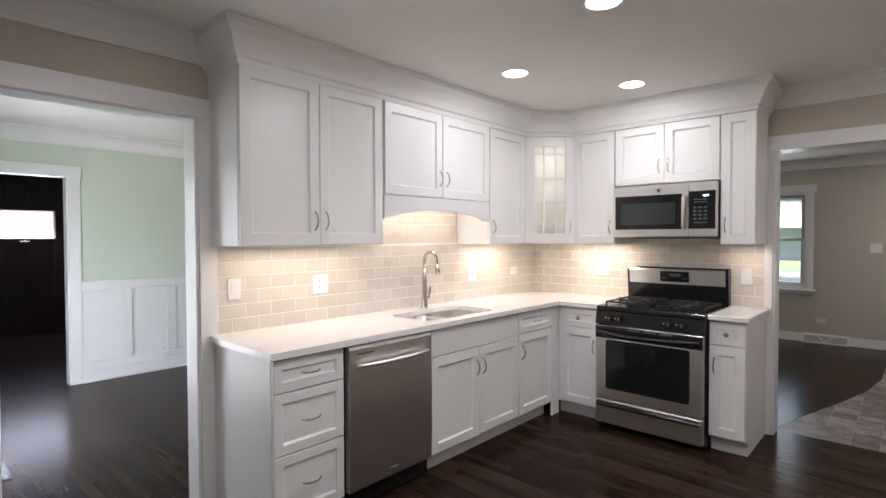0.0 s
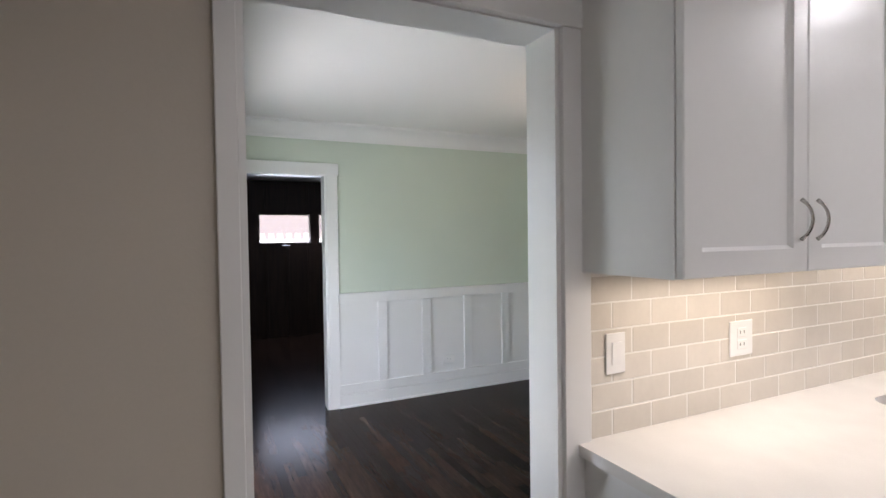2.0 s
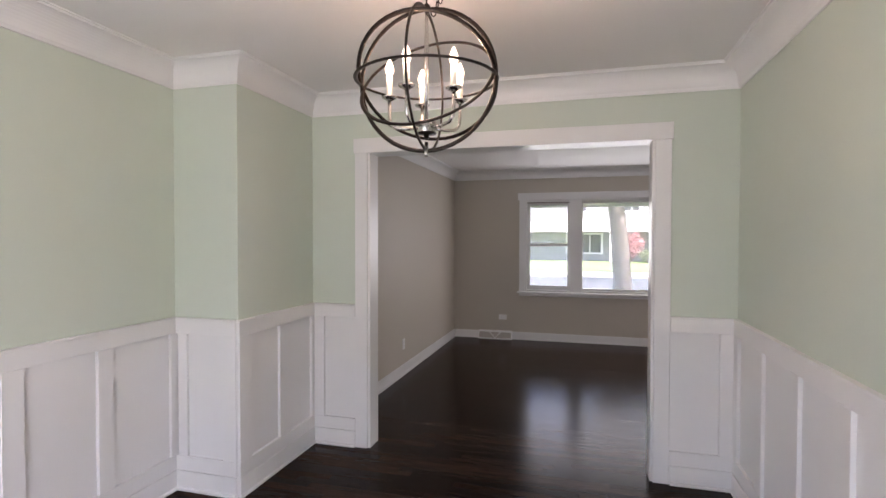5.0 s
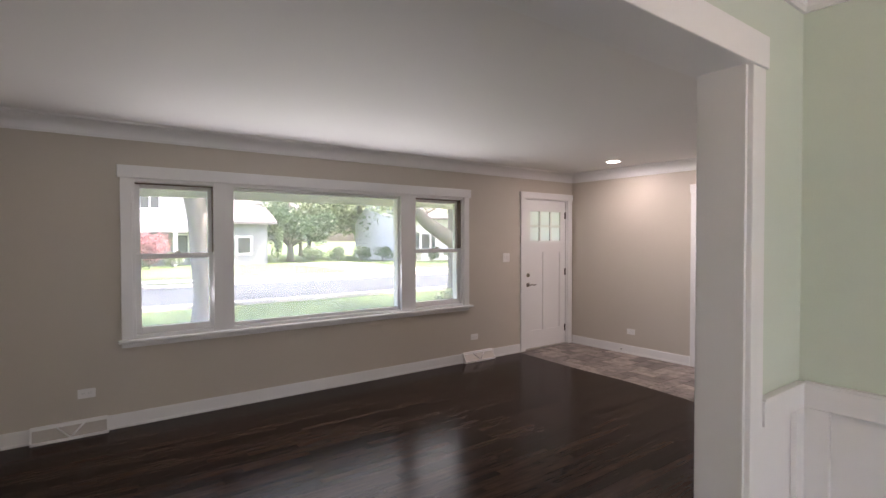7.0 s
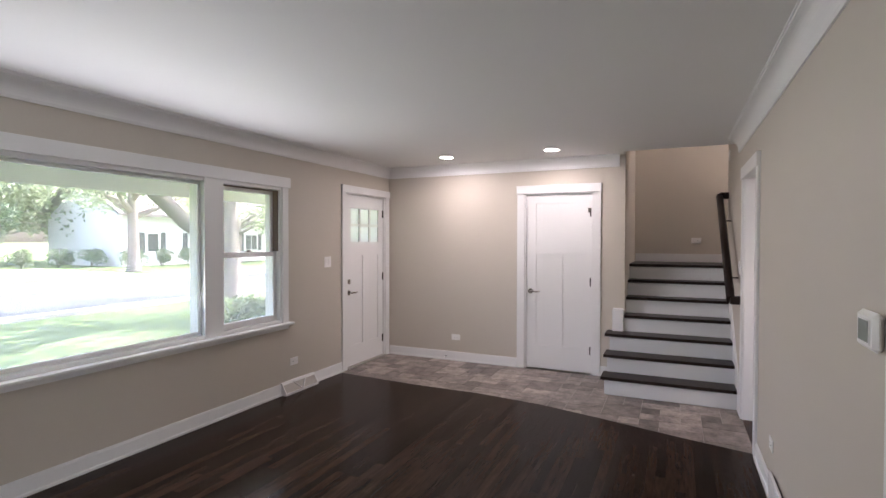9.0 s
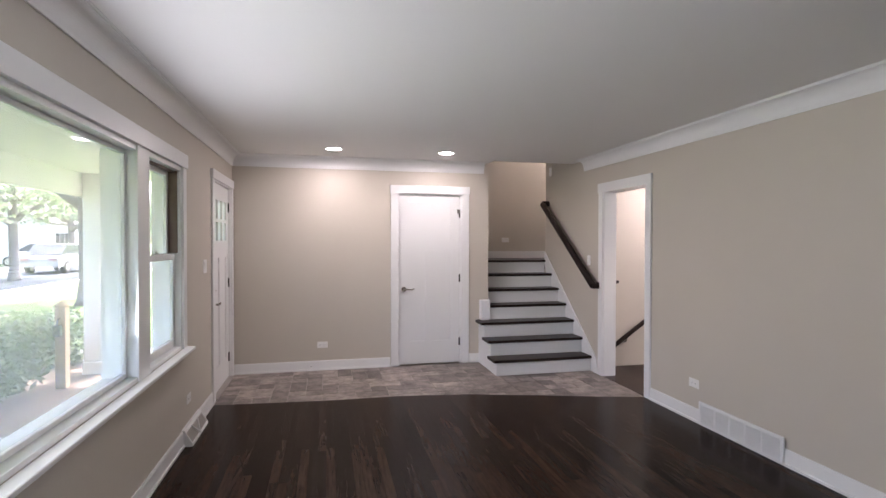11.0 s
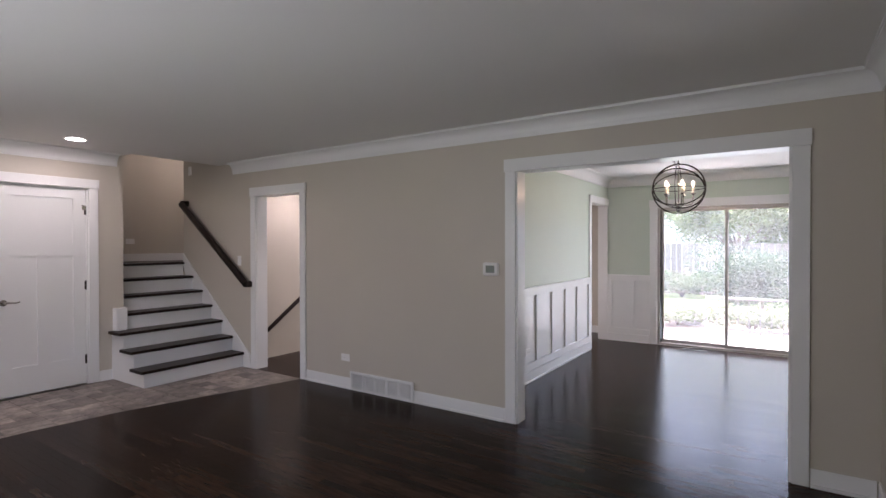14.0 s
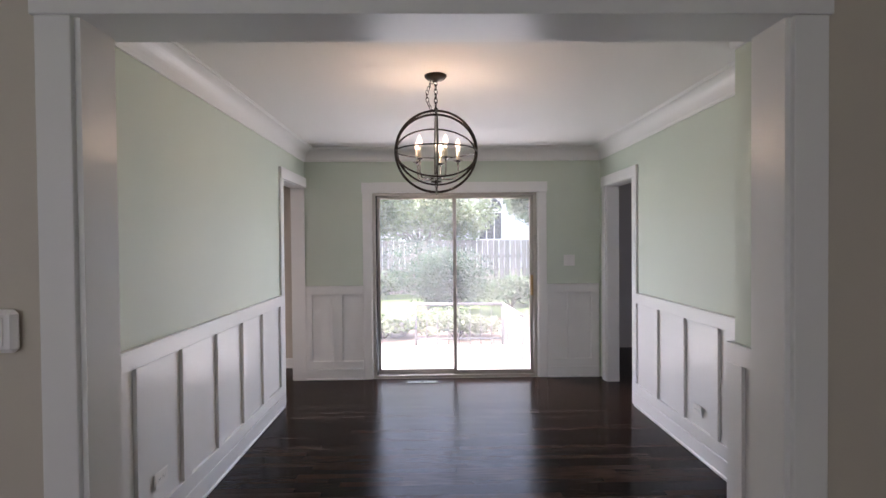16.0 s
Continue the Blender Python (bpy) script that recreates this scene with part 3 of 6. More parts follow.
for x0, x1 in ((-4.403, -3.802), (-1.698, -1.012)):
    sash(win, x0, x1, 1.345, 1.968, 8.585, 0.04, 0.04)
    lower = sash(win, x0, x1, 0.727, 1.385, 8.545, 0.04, 0.055)
    bm = boxed((x0 + x1) / 2 - 0.03, (x0 + x1) / 2 + 0.03, 8.55, 8.58, 1.386, 1.396, 0.003)
    box(bm, (x0 + x1) / 2 - 0.01, (x0 + x1) / 2 + 0.035, 8.556, 8.568, 1.396, 1.41, 0.003)
    part("sash_lock", bm, CHROME, lower)
    part("jamb_liner", boxed(x1 - 0.010, x1, 8.525, 8.583, 1.39, 1.968), JAMBLINER, win, "brown jamb liner")
    part("jamb_liner", boxed(x0, x1 - 0.0105, 8.545, 8.583, 1.960, 1.968), JAMBLINER, win, "brown jamb liner")
sash(win, -3.657, -1.863, 0.727, 1.968, 8.56, 0.022, 0.025)

for k, (y0, y1) in enumerate(((1.13, 1.92), (2.00, 2.79))):
    w = thing("window_2" if not k else "window_3", "high wood-framed den window with a sliding pane", "window", kind="structure")
    bm = bmesh.new()
    for p, q, r, s in ((y0, y0 + 0.03, 1.39, 1.86), (y1 - 0.03, y1, 1.39, 1.86), (y0 + 0.03, y1 - 0.03, 1.39, 1.42), (y0 + 0.03, y1 - 0.03, 1.83, 1.86)):
        box(bm, -9.61, -9.488, p, q, r, s, 0.003)
    part("window_frame", bm, PANELWOOD, w)
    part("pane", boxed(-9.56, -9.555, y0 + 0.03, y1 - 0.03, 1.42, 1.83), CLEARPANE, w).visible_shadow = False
    bm = boxed(-9.487, -9.46, (y0 + y1) / 2 - 0.01, (y0 + y1) / 2 + 0.01, 1.36, 1.40, 0.002)
    box(bm, -9.47, -9.455, (y0 + y1) / 2 - 0.06, (y0 + y1) / 2 + 0.06, 1.365, 1.378, 0.002)
    part("crank", bm, CHROME, w)

# sliding glass door: fixed pane, moving pane, frame, handle
sl = thing("door_1", "aluminium sliding glass door to the patio, closed", "sliding door", kind="structure")
bm = bmesh.new()
for x0, x1, z0, z1 in ((-5.224, -5.19, 0.0, 1.972), (-3.51, -3.476, 0.0, 1.972), (-5.19, -3.51, 1.944, 1.972), (-5.19, -3.51, 0.0, 0.03)):
    box(bm, x0, x1, 0.27, 0.41, z0, z1, 0.003)
part("door_frame", bm, ALU, sl)
for x0, x1, y in ((-4.37, -3.512, 0.30), (-5.188, -4.33, 0.35)):
    bm = bmesh.new()
    for p, q, r, s in ((x0, x0 + 0.035, 0.031, 1.943), (x1 - 0.035, x1, 0.031, 1.943), (x0 + 0.035, x1 - 0.035, 1.914, 1.943), (x0 + 0.035, x1 - 0.035, 0.031, 0.075)):
        box(bm, p, q, y, y + 0.03, r, s, 0.003)
    leaf = part("sliding_leaf", bm, ALU, sl)
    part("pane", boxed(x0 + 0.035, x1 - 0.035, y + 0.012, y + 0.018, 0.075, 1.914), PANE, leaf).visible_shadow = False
bm = boxed(-5.185, -5.158, 0.382, 0.41, 0.87, 1.09, 0.006)
for k in range(4):
    box(bm, -5.181, -5.162, 0.41, 0.424, 0.89 + k * 0.05, 0.92 + k * 0.05, 0.003)
part("handle", bm, BRASS, leaf, "worn brass handle")
part("weather_strip", boxed(-3.52, -3.511, 0.335, 0.40, 0.03, 1.943), BLACK, sl, "dark weather strip")


def panel_slab(w, h, t, panels, holes=()):
    """A door leaf standing on its front face y=0 with recessed flat panels (x, x, z, z), and see-through holes."""
    xs = sorted({0, w, *[v for p in (*panels, *holes) for v in p[:2]]})
    zs = sorted({0, h, *[v for p in (*panels, *holes) for v in p[2:]]})
    bm = bmesh.new()
    for p, q in zip(xs, xs[1:]):
        for r, s in zip(zs, zs[1:]):
            mx, mz = (p + q) / 2, (r + s) / 2
            inside = lambda o: o[0] < mx < o[1] and o[2] < mz < o[3]
            if any(inside(o) for o in holes):
                continue
            d = 0.010 if any(inside(o) for o in panels) else 0.0
            box(bm, p, q, d, t - d, r, s)
    bmesh.ops.remove_doubles(bm, verts=bm.verts, dist=0.0001)
    return bm


def lever(parent, x, z, way, material=CHROME, rose=0.03):
    bm = bmesh.new()
    tube(bm, [(x, 0.0, z), (x, -0.012, z)], rose, 16)
    tube(bm, [(x, -0.012, z), (x, -0.05, z)], 0.010, 10)
    tube(bm, [(x - way * 0.008, -0.048, z), (x + way * 0.03, -0.050, z + 0.003), (x + way * 0.08, -0.048, z - 0.004), (x + way * 0.115, -0.046, z + 0.004)], [0.011, 0.010, 0.008, 0.007], 10)
    return part("lever_handle", bm, material, parent, "satin nickel lever handle")


def hinge(parent, x, z, y=0.0):
    bm = boxed(x - 0.014, x + 0.002, y - 0.006, y + 0.004, z - 0.045, z + 0.045, 0.002)
    tube(bm, [(x, y - 0.007, z - 0.05), (x, y - 0.007, z + 0.05)], 0.006, 8)
    return part("hinge", bm, BRONZE, parent, "dark bronze hinge")


# front door: leaf faces the room, x runs from the lock side
fd = thing("door_2", "white craftsman front door with six small lites, closed", "front door", pose(0.098, 8.53, 0.012), kind="structure")
lites = [(0.10 + 0.215 * i, 0.285 + 0.215 * i, 1.465 + 0.215 * j, 1.65 + 0.215 * j) for i in range(3) for j in range(2)]
part("door_leaf", panel_slab(0.814, 2.02, 0.045, [(0.115, 0.355, 0.24, 1.30), (0.46, 0.70, 0.24, 1.30)], lites), TRIM, fd)
for a, b, c, d in lites:
    part("pane", boxed(a, b, 0.018, 0.024, c, d), BLIND, fd)
lever(fd, 0.05, 0.87, 1)
bm = tube(bmesh.new(), [(0.05, 0, 1.0), (0.05, -0.014, 1.0)], 0.028, 16)
box(bm, 0.042, 0.058, -0.03, -0.014, 0.995, 1.005, 0.002)
part("deadbolt", bm, CHROME, fd)
for z in (0.22, 1.02, 1.82):
    hinge(fd, 0.815, z)
part("threshold", boxed(-0.015, 0.83, -0.05, 0.04, -0.012, 0.006, 0.003), ALU, fd)

# closet door on the entry wall
cd = thing("door_3", "white three-panel closet door with a nickel lever, closed", "closet door", pose(1.062, 6.652, 0.012, 0, 0, -90), kind="structure")
part("door_leaf", panel_slab(0.734, 2.012, 0.04, [(0.113, 0.622, 1.455, 1.915), (0.113, 0.315, 0.27, 1.33), (0.42, 0.622, 0.27, 1.33)]), TRIM, cd)
lever(cd, 0.05, 0.895, 1)
for z in (0.25, 1.02, 1.80):
    hinge(cd, 0.735, z)
bm = boxed(0.700, 0.735, -0.012, -0.001, 1.80, 1.85, 0.002)
tube(bm, [(0.715, -0.012, 1.845), (0.69, -0.03, 1.85)], 0.004, 8)
part("flip_latch", bm, CHROME, cd)
bd = thing("door_4", "white panelled back door in the kitchen, closed", "door", pose(-1.21, -0.16, 0.012, 0, 0, 180), kind="structure")
part("door_leaf", panel_slab(0.78, 2.0, 0.04, [(0.113, 0.667, 1.455, 1.9), (0.113, 0.34, 0.27, 1.33), (0.44, 0.667, 0.27, 1.33)]), TRIM, bd)

# ---- stairs ----
RISE, RUN, X1 = 0.175, 0.213, 0.355
st = thing("staircase", "staircase with espresso oak treads and white risers", "staircase", kind="structure")
for i in range(7):
    x, z = X1 + RUN * i, RISE * (i + 1)
    y1 = 5.68 if i < 3 else 5.56
    part("riser", boxed(x, x + 0.018, 4.555, y1 - 0.001 * i, z - RISE + 0.001, z - 0.03), TRIM, st)
    xe = x + RUN + 0.018 if i < 6 else 2.484
    bm = bmesh.new()
    prism(bm, [(x - 0.028, z - 0.026), (x - 0.028, z - 0.006), (x - 0.022, z), (xe, z), (xe, z - 0.03), (x - 0.022, z - 0.03)], "y", 4.555 if i < 6 else 4.536, 5.715 if i < 2 else 5.73 if i == 2 else 5.556)
    part("tread", bm, STAIRWOOD, st)
part("landing", boxed(1.66, 2.484, 2.91, 4.5355, 1.10, 7 * RISE), STAIRWOOD, st)
outline = [(X1 + 0.002, 0.001)]
for i in range(3):
    outline += [(X1 + RUN * i + 0.002, RISE * (i + 1) - 0.031), (X1 + RUN * (i + 1) + 0.002, RISE * (i + 1) - 0.031)]
part("side_panel", prism(bmesh.new(), outline[:-1] + [(1.043, RISE * 3 - 0.031), (1.043, 0.001)], "y", 5.565, 5.682), TRIM, st)
part("wall_skirt", prism(bmesh.new(), [(0.20, 0.001), (0.235, 0.16), (1.64, 1.33), (1.64, 1.20), (1.2, 0.001)], "y", 4.536, 4.554), TRIM, st)
part("end_block", boxed(0.945, 1.043, 5.562, 5.675, RISE * 3, 0.765, 0.006), TRIM, st, "white painted end block on the third tread")

hr = thing("handrail", "dark wood handrail on the stair wall", "handrail")
bm = tube(bmesh.new(), [(0.19, 4.625, 0.995), (1.55, 4.625, 1.985)], 0.034, 8, flat=1.25)
part("rail", bm, STAIRWOOD, hr)
part("rail_return", boxed(0.17, 0.235, 4.536, 4.63, 0.955, 1.025, 0.008), STAIRWOOD, hr)
part("rail_return", boxed(1.51, 1.575, 4.536, 4.63, 1.955, 2.025, 0.008), STAIRWOOD, hr)
for f in (0.25, 0.8):
    x, z = 0.19 + 1.36 * f, 0.995 + 0.99 * f
    part("bracket", tube(bmesh.new(), [(x, 4.537, z - 0.08), (x, 4.60, z - 0.08), (x, 4.625, z - 0.03)], 0.007, 8), BRONZE, hr)

# basement stairs beyond the kitchen floor
bs = thing("basement_stairs", "plain wooden stairs down to the basement", "staircase", kind="structure")
for i in range(9):
    part("step", boxed(0.50, 1.345, 1.5 + 0.25 * i, 1.78 + 0.25 * i, -0.20 * i - 0.24, -0.20 * i - 0.20), STAIRWOOD, bs)
structure("basement_floor", boxed(0.40, 1.47, -0.12, 4.40, -2.7, -2.6), CONCRETE, "basement concrete floor", "floor")
structure("stairwell_wall", boxed(0.40, 0.489, 1.2, 4.40, -2.6, -0.26), BEIGE, "greige wall below the kitchen floor edge", "wall")
structure("stairwell_floor_edge", boxed(0.49, 1.35, -0.12, 1.2, -0.25, 0.0), STAIRWOOD, "dark wood floor by the stair head", "floor")
# unseen sheets behind two closed doors, added to stop light leaking round them
structure("closet_light_block", boxed(1.175, 1.20, 5.70, 6.90, -0.25, 2.2), BEIGE, "plain greige sheet added behind the closet door against light leaks", "wall")
structure("back_door_light_block", boxed(-2.1, -1.1, -0.29, -0.26, -0.25, 2.2), WHITESIDING, "plain white sheet added behind the back door against light leaks", "wall")
structure("stairwell_wall_north", boxed(0.40, 1.47, 4.401, 4.534, -2.6, -0.013), BEIGE, "greige wall under the doorway", "wall")
bt = thing("den_battens", "dark vertical panel battens on the den wall", "wall panelling", kind="structure")
for k in range(17):
    y = -0.9 + 0.305 * k
    if not 1.05 < y < 2.87:
        part("batten", boxed(-9.499, -9.486, y, y + 0.035, 0.0, 2.339, 0.004), PANELWOOD, bt)
    else:
        part("batten", boxed(-9.499, -9.486, y, y + 0.035, 0.0, 1.34, 0.004), PANELWOOD, bt)
        part("batten", boxed(-9.499, -9.486, y, y + 0.035, 1.90, 2.339, 0.004), PANELWOOD, bt)

# ---- kitchen ----


def shaker(w, h, t=0.02, rail=0.058):
    """A recessed-panel front in the x-z plane, face at y=0, with a sloped inner edge."""
    bm = bmesh.new()
    e, d, k = 0.003, 0.011, 0.009
    rail = min(rail, w * 0.3, h * 0.3)

    def loop(i, y):
        return [bm.verts.new(v) for v in ((i, y, i), (w - i, y, i), (w - i, y, h - i), (i, y, h - i))]
    loops = [loop(0, t), loop(0, e), loop(e, 0), loop(rail, 0), loop(rail + k * 0.4, d * 0.5), loop(rail + k, d)]
    bm.faces.new(loops[0][::-1])
    for p, q in zip(loops, loops[1:]):
        for i in range(4):
            bm.faces.new((p[i], p[(i + 1) % 4], q[(i + 1) % 4], q[i]))
    bm.faces.new(loops[-1])
    bmesh.ops.recalc_face_normals(bm, faces=bm.faces)
    return bm


def shifted(bm, x, y, z):
    bmesh.ops.translate(bm, verts=bm.verts, vec=(x, y, z))
    return bm


def pull(parent, x, z, tall=True, y=0.0):
    """A slender arched bar pull."""
    pts = []
    for i in range(9):
        s = -1 + i / 4
        a, o = s * 0.05, -0.004 - 0.026 * (1 - s * s) ** 0.8
        pts.append((x, y + o, z + a) if tall else (x + a, y + o, z))
    r = [0.0055, 0.0042, 0.004, 0.004, 0.004, 0.004, 0.004, 0.0042, 0.0055]
    return part("handle", tube(bmesh.new(), pts, r, 8), CHROME, parent, "satin nickel arched handle")


def knob(parent, x, z, y=0.0):
    bm = tube(bmesh.new(), [(x, y, z), (x, y - 0.012, z), (x, y - 0.016, z), (x, y - 0.026, z), (x, y - 0.03, z)], [0.007, 0.006, 0.014, 0.016, 0.010], 14)
    return part("knob", bm, CHROME, parent, "round satin nickel knob")


def cabinet(label, m, w, depth, z0, z1, fronts, toe=False, name="cabinet", skip_body=False, low=0.0):
    """A cabinet whose fronts face -y at y=0. fronts: (kind, x, x, z, z, handle place)."""
    root = thing(name, label, "cabinet", m)
    bm = bmesh.new()
    if toe:
        box(bm, 0, w, 0.022, depth, z0 + 0.10, z1, 0.001)
        box(bm, 0.0, w, 0.075, depth, z0, z0 + 0.10)
    else:
        box(bm, 0, w, 0.022, depth, z0, z1, 0.001)
    part("body", bm, CABINET, root)
    for kind, x0, x1, a, b, grip in fronts:
        f = part("door" if kind == "door" else "drawer_front", shifted(shaker(x1 - x0, b - a, 0.02, 0.058 if kind == "door" else 0.045), x0, 0, a) if kind != "flat" else boxed(x0, x1, 0, 0.02, a, b, 0.003), CABINET, root)
        if grip == "mid":
            pull(f, (x0 + x1) / 2, (a + b) / 2, False)
        elif grip == "knob":
            knob(f, (x0 + x1) / 2, (a + b) / 2)
        elif grip:
            side, end = grip
            pull(f, x0 + 0.032 if side == "l" else x1 - 0.032, a + 0.13 if end == "b" else b - 0.13)
    return root


def west(x, y):
    return pose(x, y, 0, 0, 0, 90)


UP = "white shaker wall cabinet"
cabinet(UP + ", two tall doors", west(-2.30, 1.30), 0.90, 0.338, 1.375, 2.26, [("door", 0.003, 0.449, 1.378, 2.255, ("r", "b")), ("door", 0.452, 0.897, 1.378, 2.255, ("l", "b"))], name="wall_cabinet")
uc = cabinet(UP + " over the sink with an arched valance", west(-2.30, 2.215), 1.045, 0.338, 1.68, 2.255, [("door", 0.003, 0.52, 1.683, 2.25, ("r", "b")), ("door", 0.524, 1.042, 1.683, 2.25, ("l", "b"))], name="wall_cabinet")
arch = [(0, 1.535), (0.06, 1.535)] + [(0.06 + 0.925 * i / 14, 1.535 + 0.062 * math.sin(math.pi * min(1, max(0, i / 14))) ** 0.6) for i in range(1, 14)] + [(0.985, 1.535), (1.045, 1.535), (1.045, 1.679), (0, 1.679)]
part("valance", prism(bmesh.new(), arch, "y", 0.006, 0.024), CABINET, uc)
cabinet(UP + ", one door beside the sink", west(-2.30, 3.265), 0.475, 0.338, 1.36, 2.25, [("door", 0.003, 0.472, 1.363, 2.245, ("l", "b"))], name="wall_cabinet")
cabinet(UP + ", one door beside the microwave", pose(-2.02, 4.03, 0), 0.362, 0.353, 1.36, 2.25, [("door", 0.003, 0.359, 1.363, 2.245, ("r", "b"))], name="wall_cabinet")
cabinet(UP + ", two short doors over the microwave", pose(-1.656, 4.03, 0), 0.748, 0.353, 1.805, 2.25, [("door", 0.003, 0.373, 1.808, 2.245, ("r", "b")), ("door", 0.376, 0.745, 1.808, 2.245, ("l", "b"))], name="wall_cabinet")
cabinet(UP + ", one narrow door by the doorway", pose(-0.906, 4.03, 0), 0.216, 0.353, 1.36, 2.25, [("door", 0.003, 0.213, 1.363, 2.245, ("l", "b"))], name="wall_cabinet")

# corner cabinet with a lit glass door
cc = thing("corner_cabinet", "white corner cabinet with a lit mullioned glass door", "cabinet")
part("body", prism(bmesh.new(), [(-2.635, 3.743), (-2.322, 3.743), (-2.022, 4.043), (-2.022, 4.38), (-2.635, 4.38)], "z", 1.36, 1.38), CABINET, cc)
part("cabinet_top", prism(bmesh.new(), [(-2.635, 3.743), (-2.322, 3.743), (-2.022, 4.043), (-2.022, 4.38), (-2.635, 4.38)], "z", 2.23, 2.25), CABINET, cc)
bm = boxed(-2.635, -2.62, 3.743, 4.38, 1.38, 2.23)
box(bm, -2.62, -2.022, 4.365, 4.38, 1.38, 2.23)
part("back_panel", bm, CABINET, cc)
DW, DM = 0.424, pose(-2.302, 3.741, 0, 0, 0, 45)
gd = part("door", boxed(0.004, 0.055, 0.0, 0.02, 1.363, 2.245, 0.002), CABINET, cc)
bm = bmesh.new()
for x0, x1, z0, z1 in ((0.004, 0.085, 1.363, 2.245), (DW - 0.085, DW - 0.004, 1.363, 2.245), (0.085, DW - 0.085, 1.363, 1.44), (0.085, DW - 0.085, 2.165, 2.245)):
    box(bm, x0, x1, 0.0, 0.02, z0, z1, 0.002)
bm.transform(DM)
gd.data.clear_geometry()
bm.to_mesh(gd.data)
bm.free()
bm = bmesh.new()
for x in (0.165, 0.259):
    box(bm, x - 0.008, x + 0.008, -0.002, 0.018, 1.44, 2.165)
for z in (1.50, 1.70, 1.90, 2.105):
    box(bm, 0.085, DW - 0.085, 0.0, 0.016, z - 0.008, z + 0.008)
bm.transform(DM)
part("mullion", bm, CABINET, gd)
bm = boxed(0.085, DW - 0.085, 0.009, 0.012, 1.44, 2.165)
bm.transform(DM)
part("pane", bm, FROST, gd)
h = pull(gd, DW - 0.05, 1.50)
h.data.transform(DM)
for z in (1.66, 1.95):
    part("shelf", prism(bmesh.new(), [(-2.61, 3.76), (-2.34, 3.76), (-2.05, 4.06), (-2.05, 4.36), (-2.61, 4.36)], "z", z, z + 0.008), CLEARPANE, cc).visible_shadow = False

crown = [(-0.015, 2.25), (0.004, 2.25), (0.008, 2.275), (0.022, 2.285), (0.035, 2.325), (0.062, 2.375), (0.088, 2.405), (0.095, 2.439), (-0.015, 2.439)]
tagged(part("cabinet_crown", sweep(bmesh.new(), [(-0.69, 4.398), (-0.69, 4.03), (-2.02, 4.03), (-2.30, 3.745), (-2.30, 1.30), (-2.638, 1.30)], crown), CABINET), "white crown moulding on top of the wall cabinets", "crown moulding", kind="structure")

LOW = "white shaker base cabinet"
cabinet(LOW + " with three drawers and nickel pulls", west(-2.02, 1.305), 0.39, 0.615, 0, 0.872, [("drawer", 0.003, 0.387, 0.712, 0.862, "mid"), ("drawer", 0.003, 0.387, 0.425, 0.706, "mid"), ("drawer", 0.003, 0.387, 0.112, 0.419, "mid")], True, "base_cabinet")
cabinet(LOW + " under the sink with two doors", west(-2.02, 2.325), 0.912, 0.615, 0, 0.70, [("flat", 0.003, 0.909, 0.702, 0.862, ""), ("door", 0.003, 0.455, 0.112, 0.695, ("r", "t")), ("door", 0.458, 0.909, 0.112, 0.695, ("l", "t"))], True, "base_cabinet")
cabinet(LOW + " with one drawer and one door", west(-2.02, 3.24), 0.46, 0.615, 0, 0.872, [("drawer", 0.003, 0.457, 0.712, 0.862, "mid"), ("door", 0.003, 0.457, 0.112, 0.706, ("l", "t"))], True, "base_cabinet")
cn = cabinet(LOW + " in the corner beside the range", pose(-2.037, 3.79, 0), 0.362, 0.59, 0, 0.872, [("drawer", 0.048, 0.359, 0.712, 0.862, "knob"), ("door", 0.048, 0.359, 0.112, 0.706, ("r", "t"))], True, "base_cabinet")
part("corner_filler", boxed(0.0, 0.016, -0.087, 0.02, 0.0, 0.87), CABINET, cn)
cabinet(LOW + ", narrow, between range and doorway", pose(-0.906, 3.79, 0), 0.216, 0.595, 0, 0.872, [("drawer", 0.003, 0.213, 0.712, 0.862, "knob"), ("door", 0.003, 0.213, 0.112, 0.706, ("l", "t"))], True, "base_cabinet")


def rounded(x0, x1, y0, y1, r, n=5):
    pts = []
    for cx, cy, a in ((x1 - r, y1 - r, 0), (x0 + r, y1 - r, 90), (x0 + r, y0 + r, 180), (x1 - r, y0 + r, 270)):
        pts += [(cx + r * math.cos(radians(a + 90 * i / n)), cy + r * math.sin(radians(a + 90 * i / n))) for i in range(n + 1)]
    return pts


def slab_with_hole(outer, inner, z0, z1):
    bm = bmesh.new()
    edges = []
    for ring in (outer, inner):
        vs = [bm.verts.new((*p, z1)) for p in ring]
        edges += [bm.edges.new((vs[i], vs[(i + 1) % len(vs)])) for i in range(len(vs))]
    made = bmesh.ops.triangle_fill(bm, use_beauty=True, edges=edges)
    faces = [g for g in made["geom"] if isinstance(g, bmesh.types.BMFace)]
    down = bmesh.ops.extrude_face_region(bm, geom=faces)
    bmesh.ops.translate(bm, verts=[g for g in down["geom"] if isinstance(g, bmesh.types.BMVert)], vec=(0, 0, z0 - z1))
    bmesh.ops.recalc_face_normals(bm, faces=bm.faces)
    return bm


SINK = (-2.47, -2.085, 2.37, 3.06)
ct = thing("countertop", "white speckled quartz countertop running round the corner", "countertop")
part("slab", slab_with_hole([(-2.634, 1.283), (-1.995, 1.283), (-1.995, 3.765), (-1.672, 3.765), (-1.672, 4.388), (-2.634, 4.388)], rounded(*SINK, 0.09), 0.873, 0.905), QUARTZ, ct)
sc = thing("countertop", "short white quartz countertop beside the range", "countertop")
part("slab", boxed(-0.906, -0.668, 3.765, 4.388, 0.873, 0.905, 0.003), QUARTZ, sc)

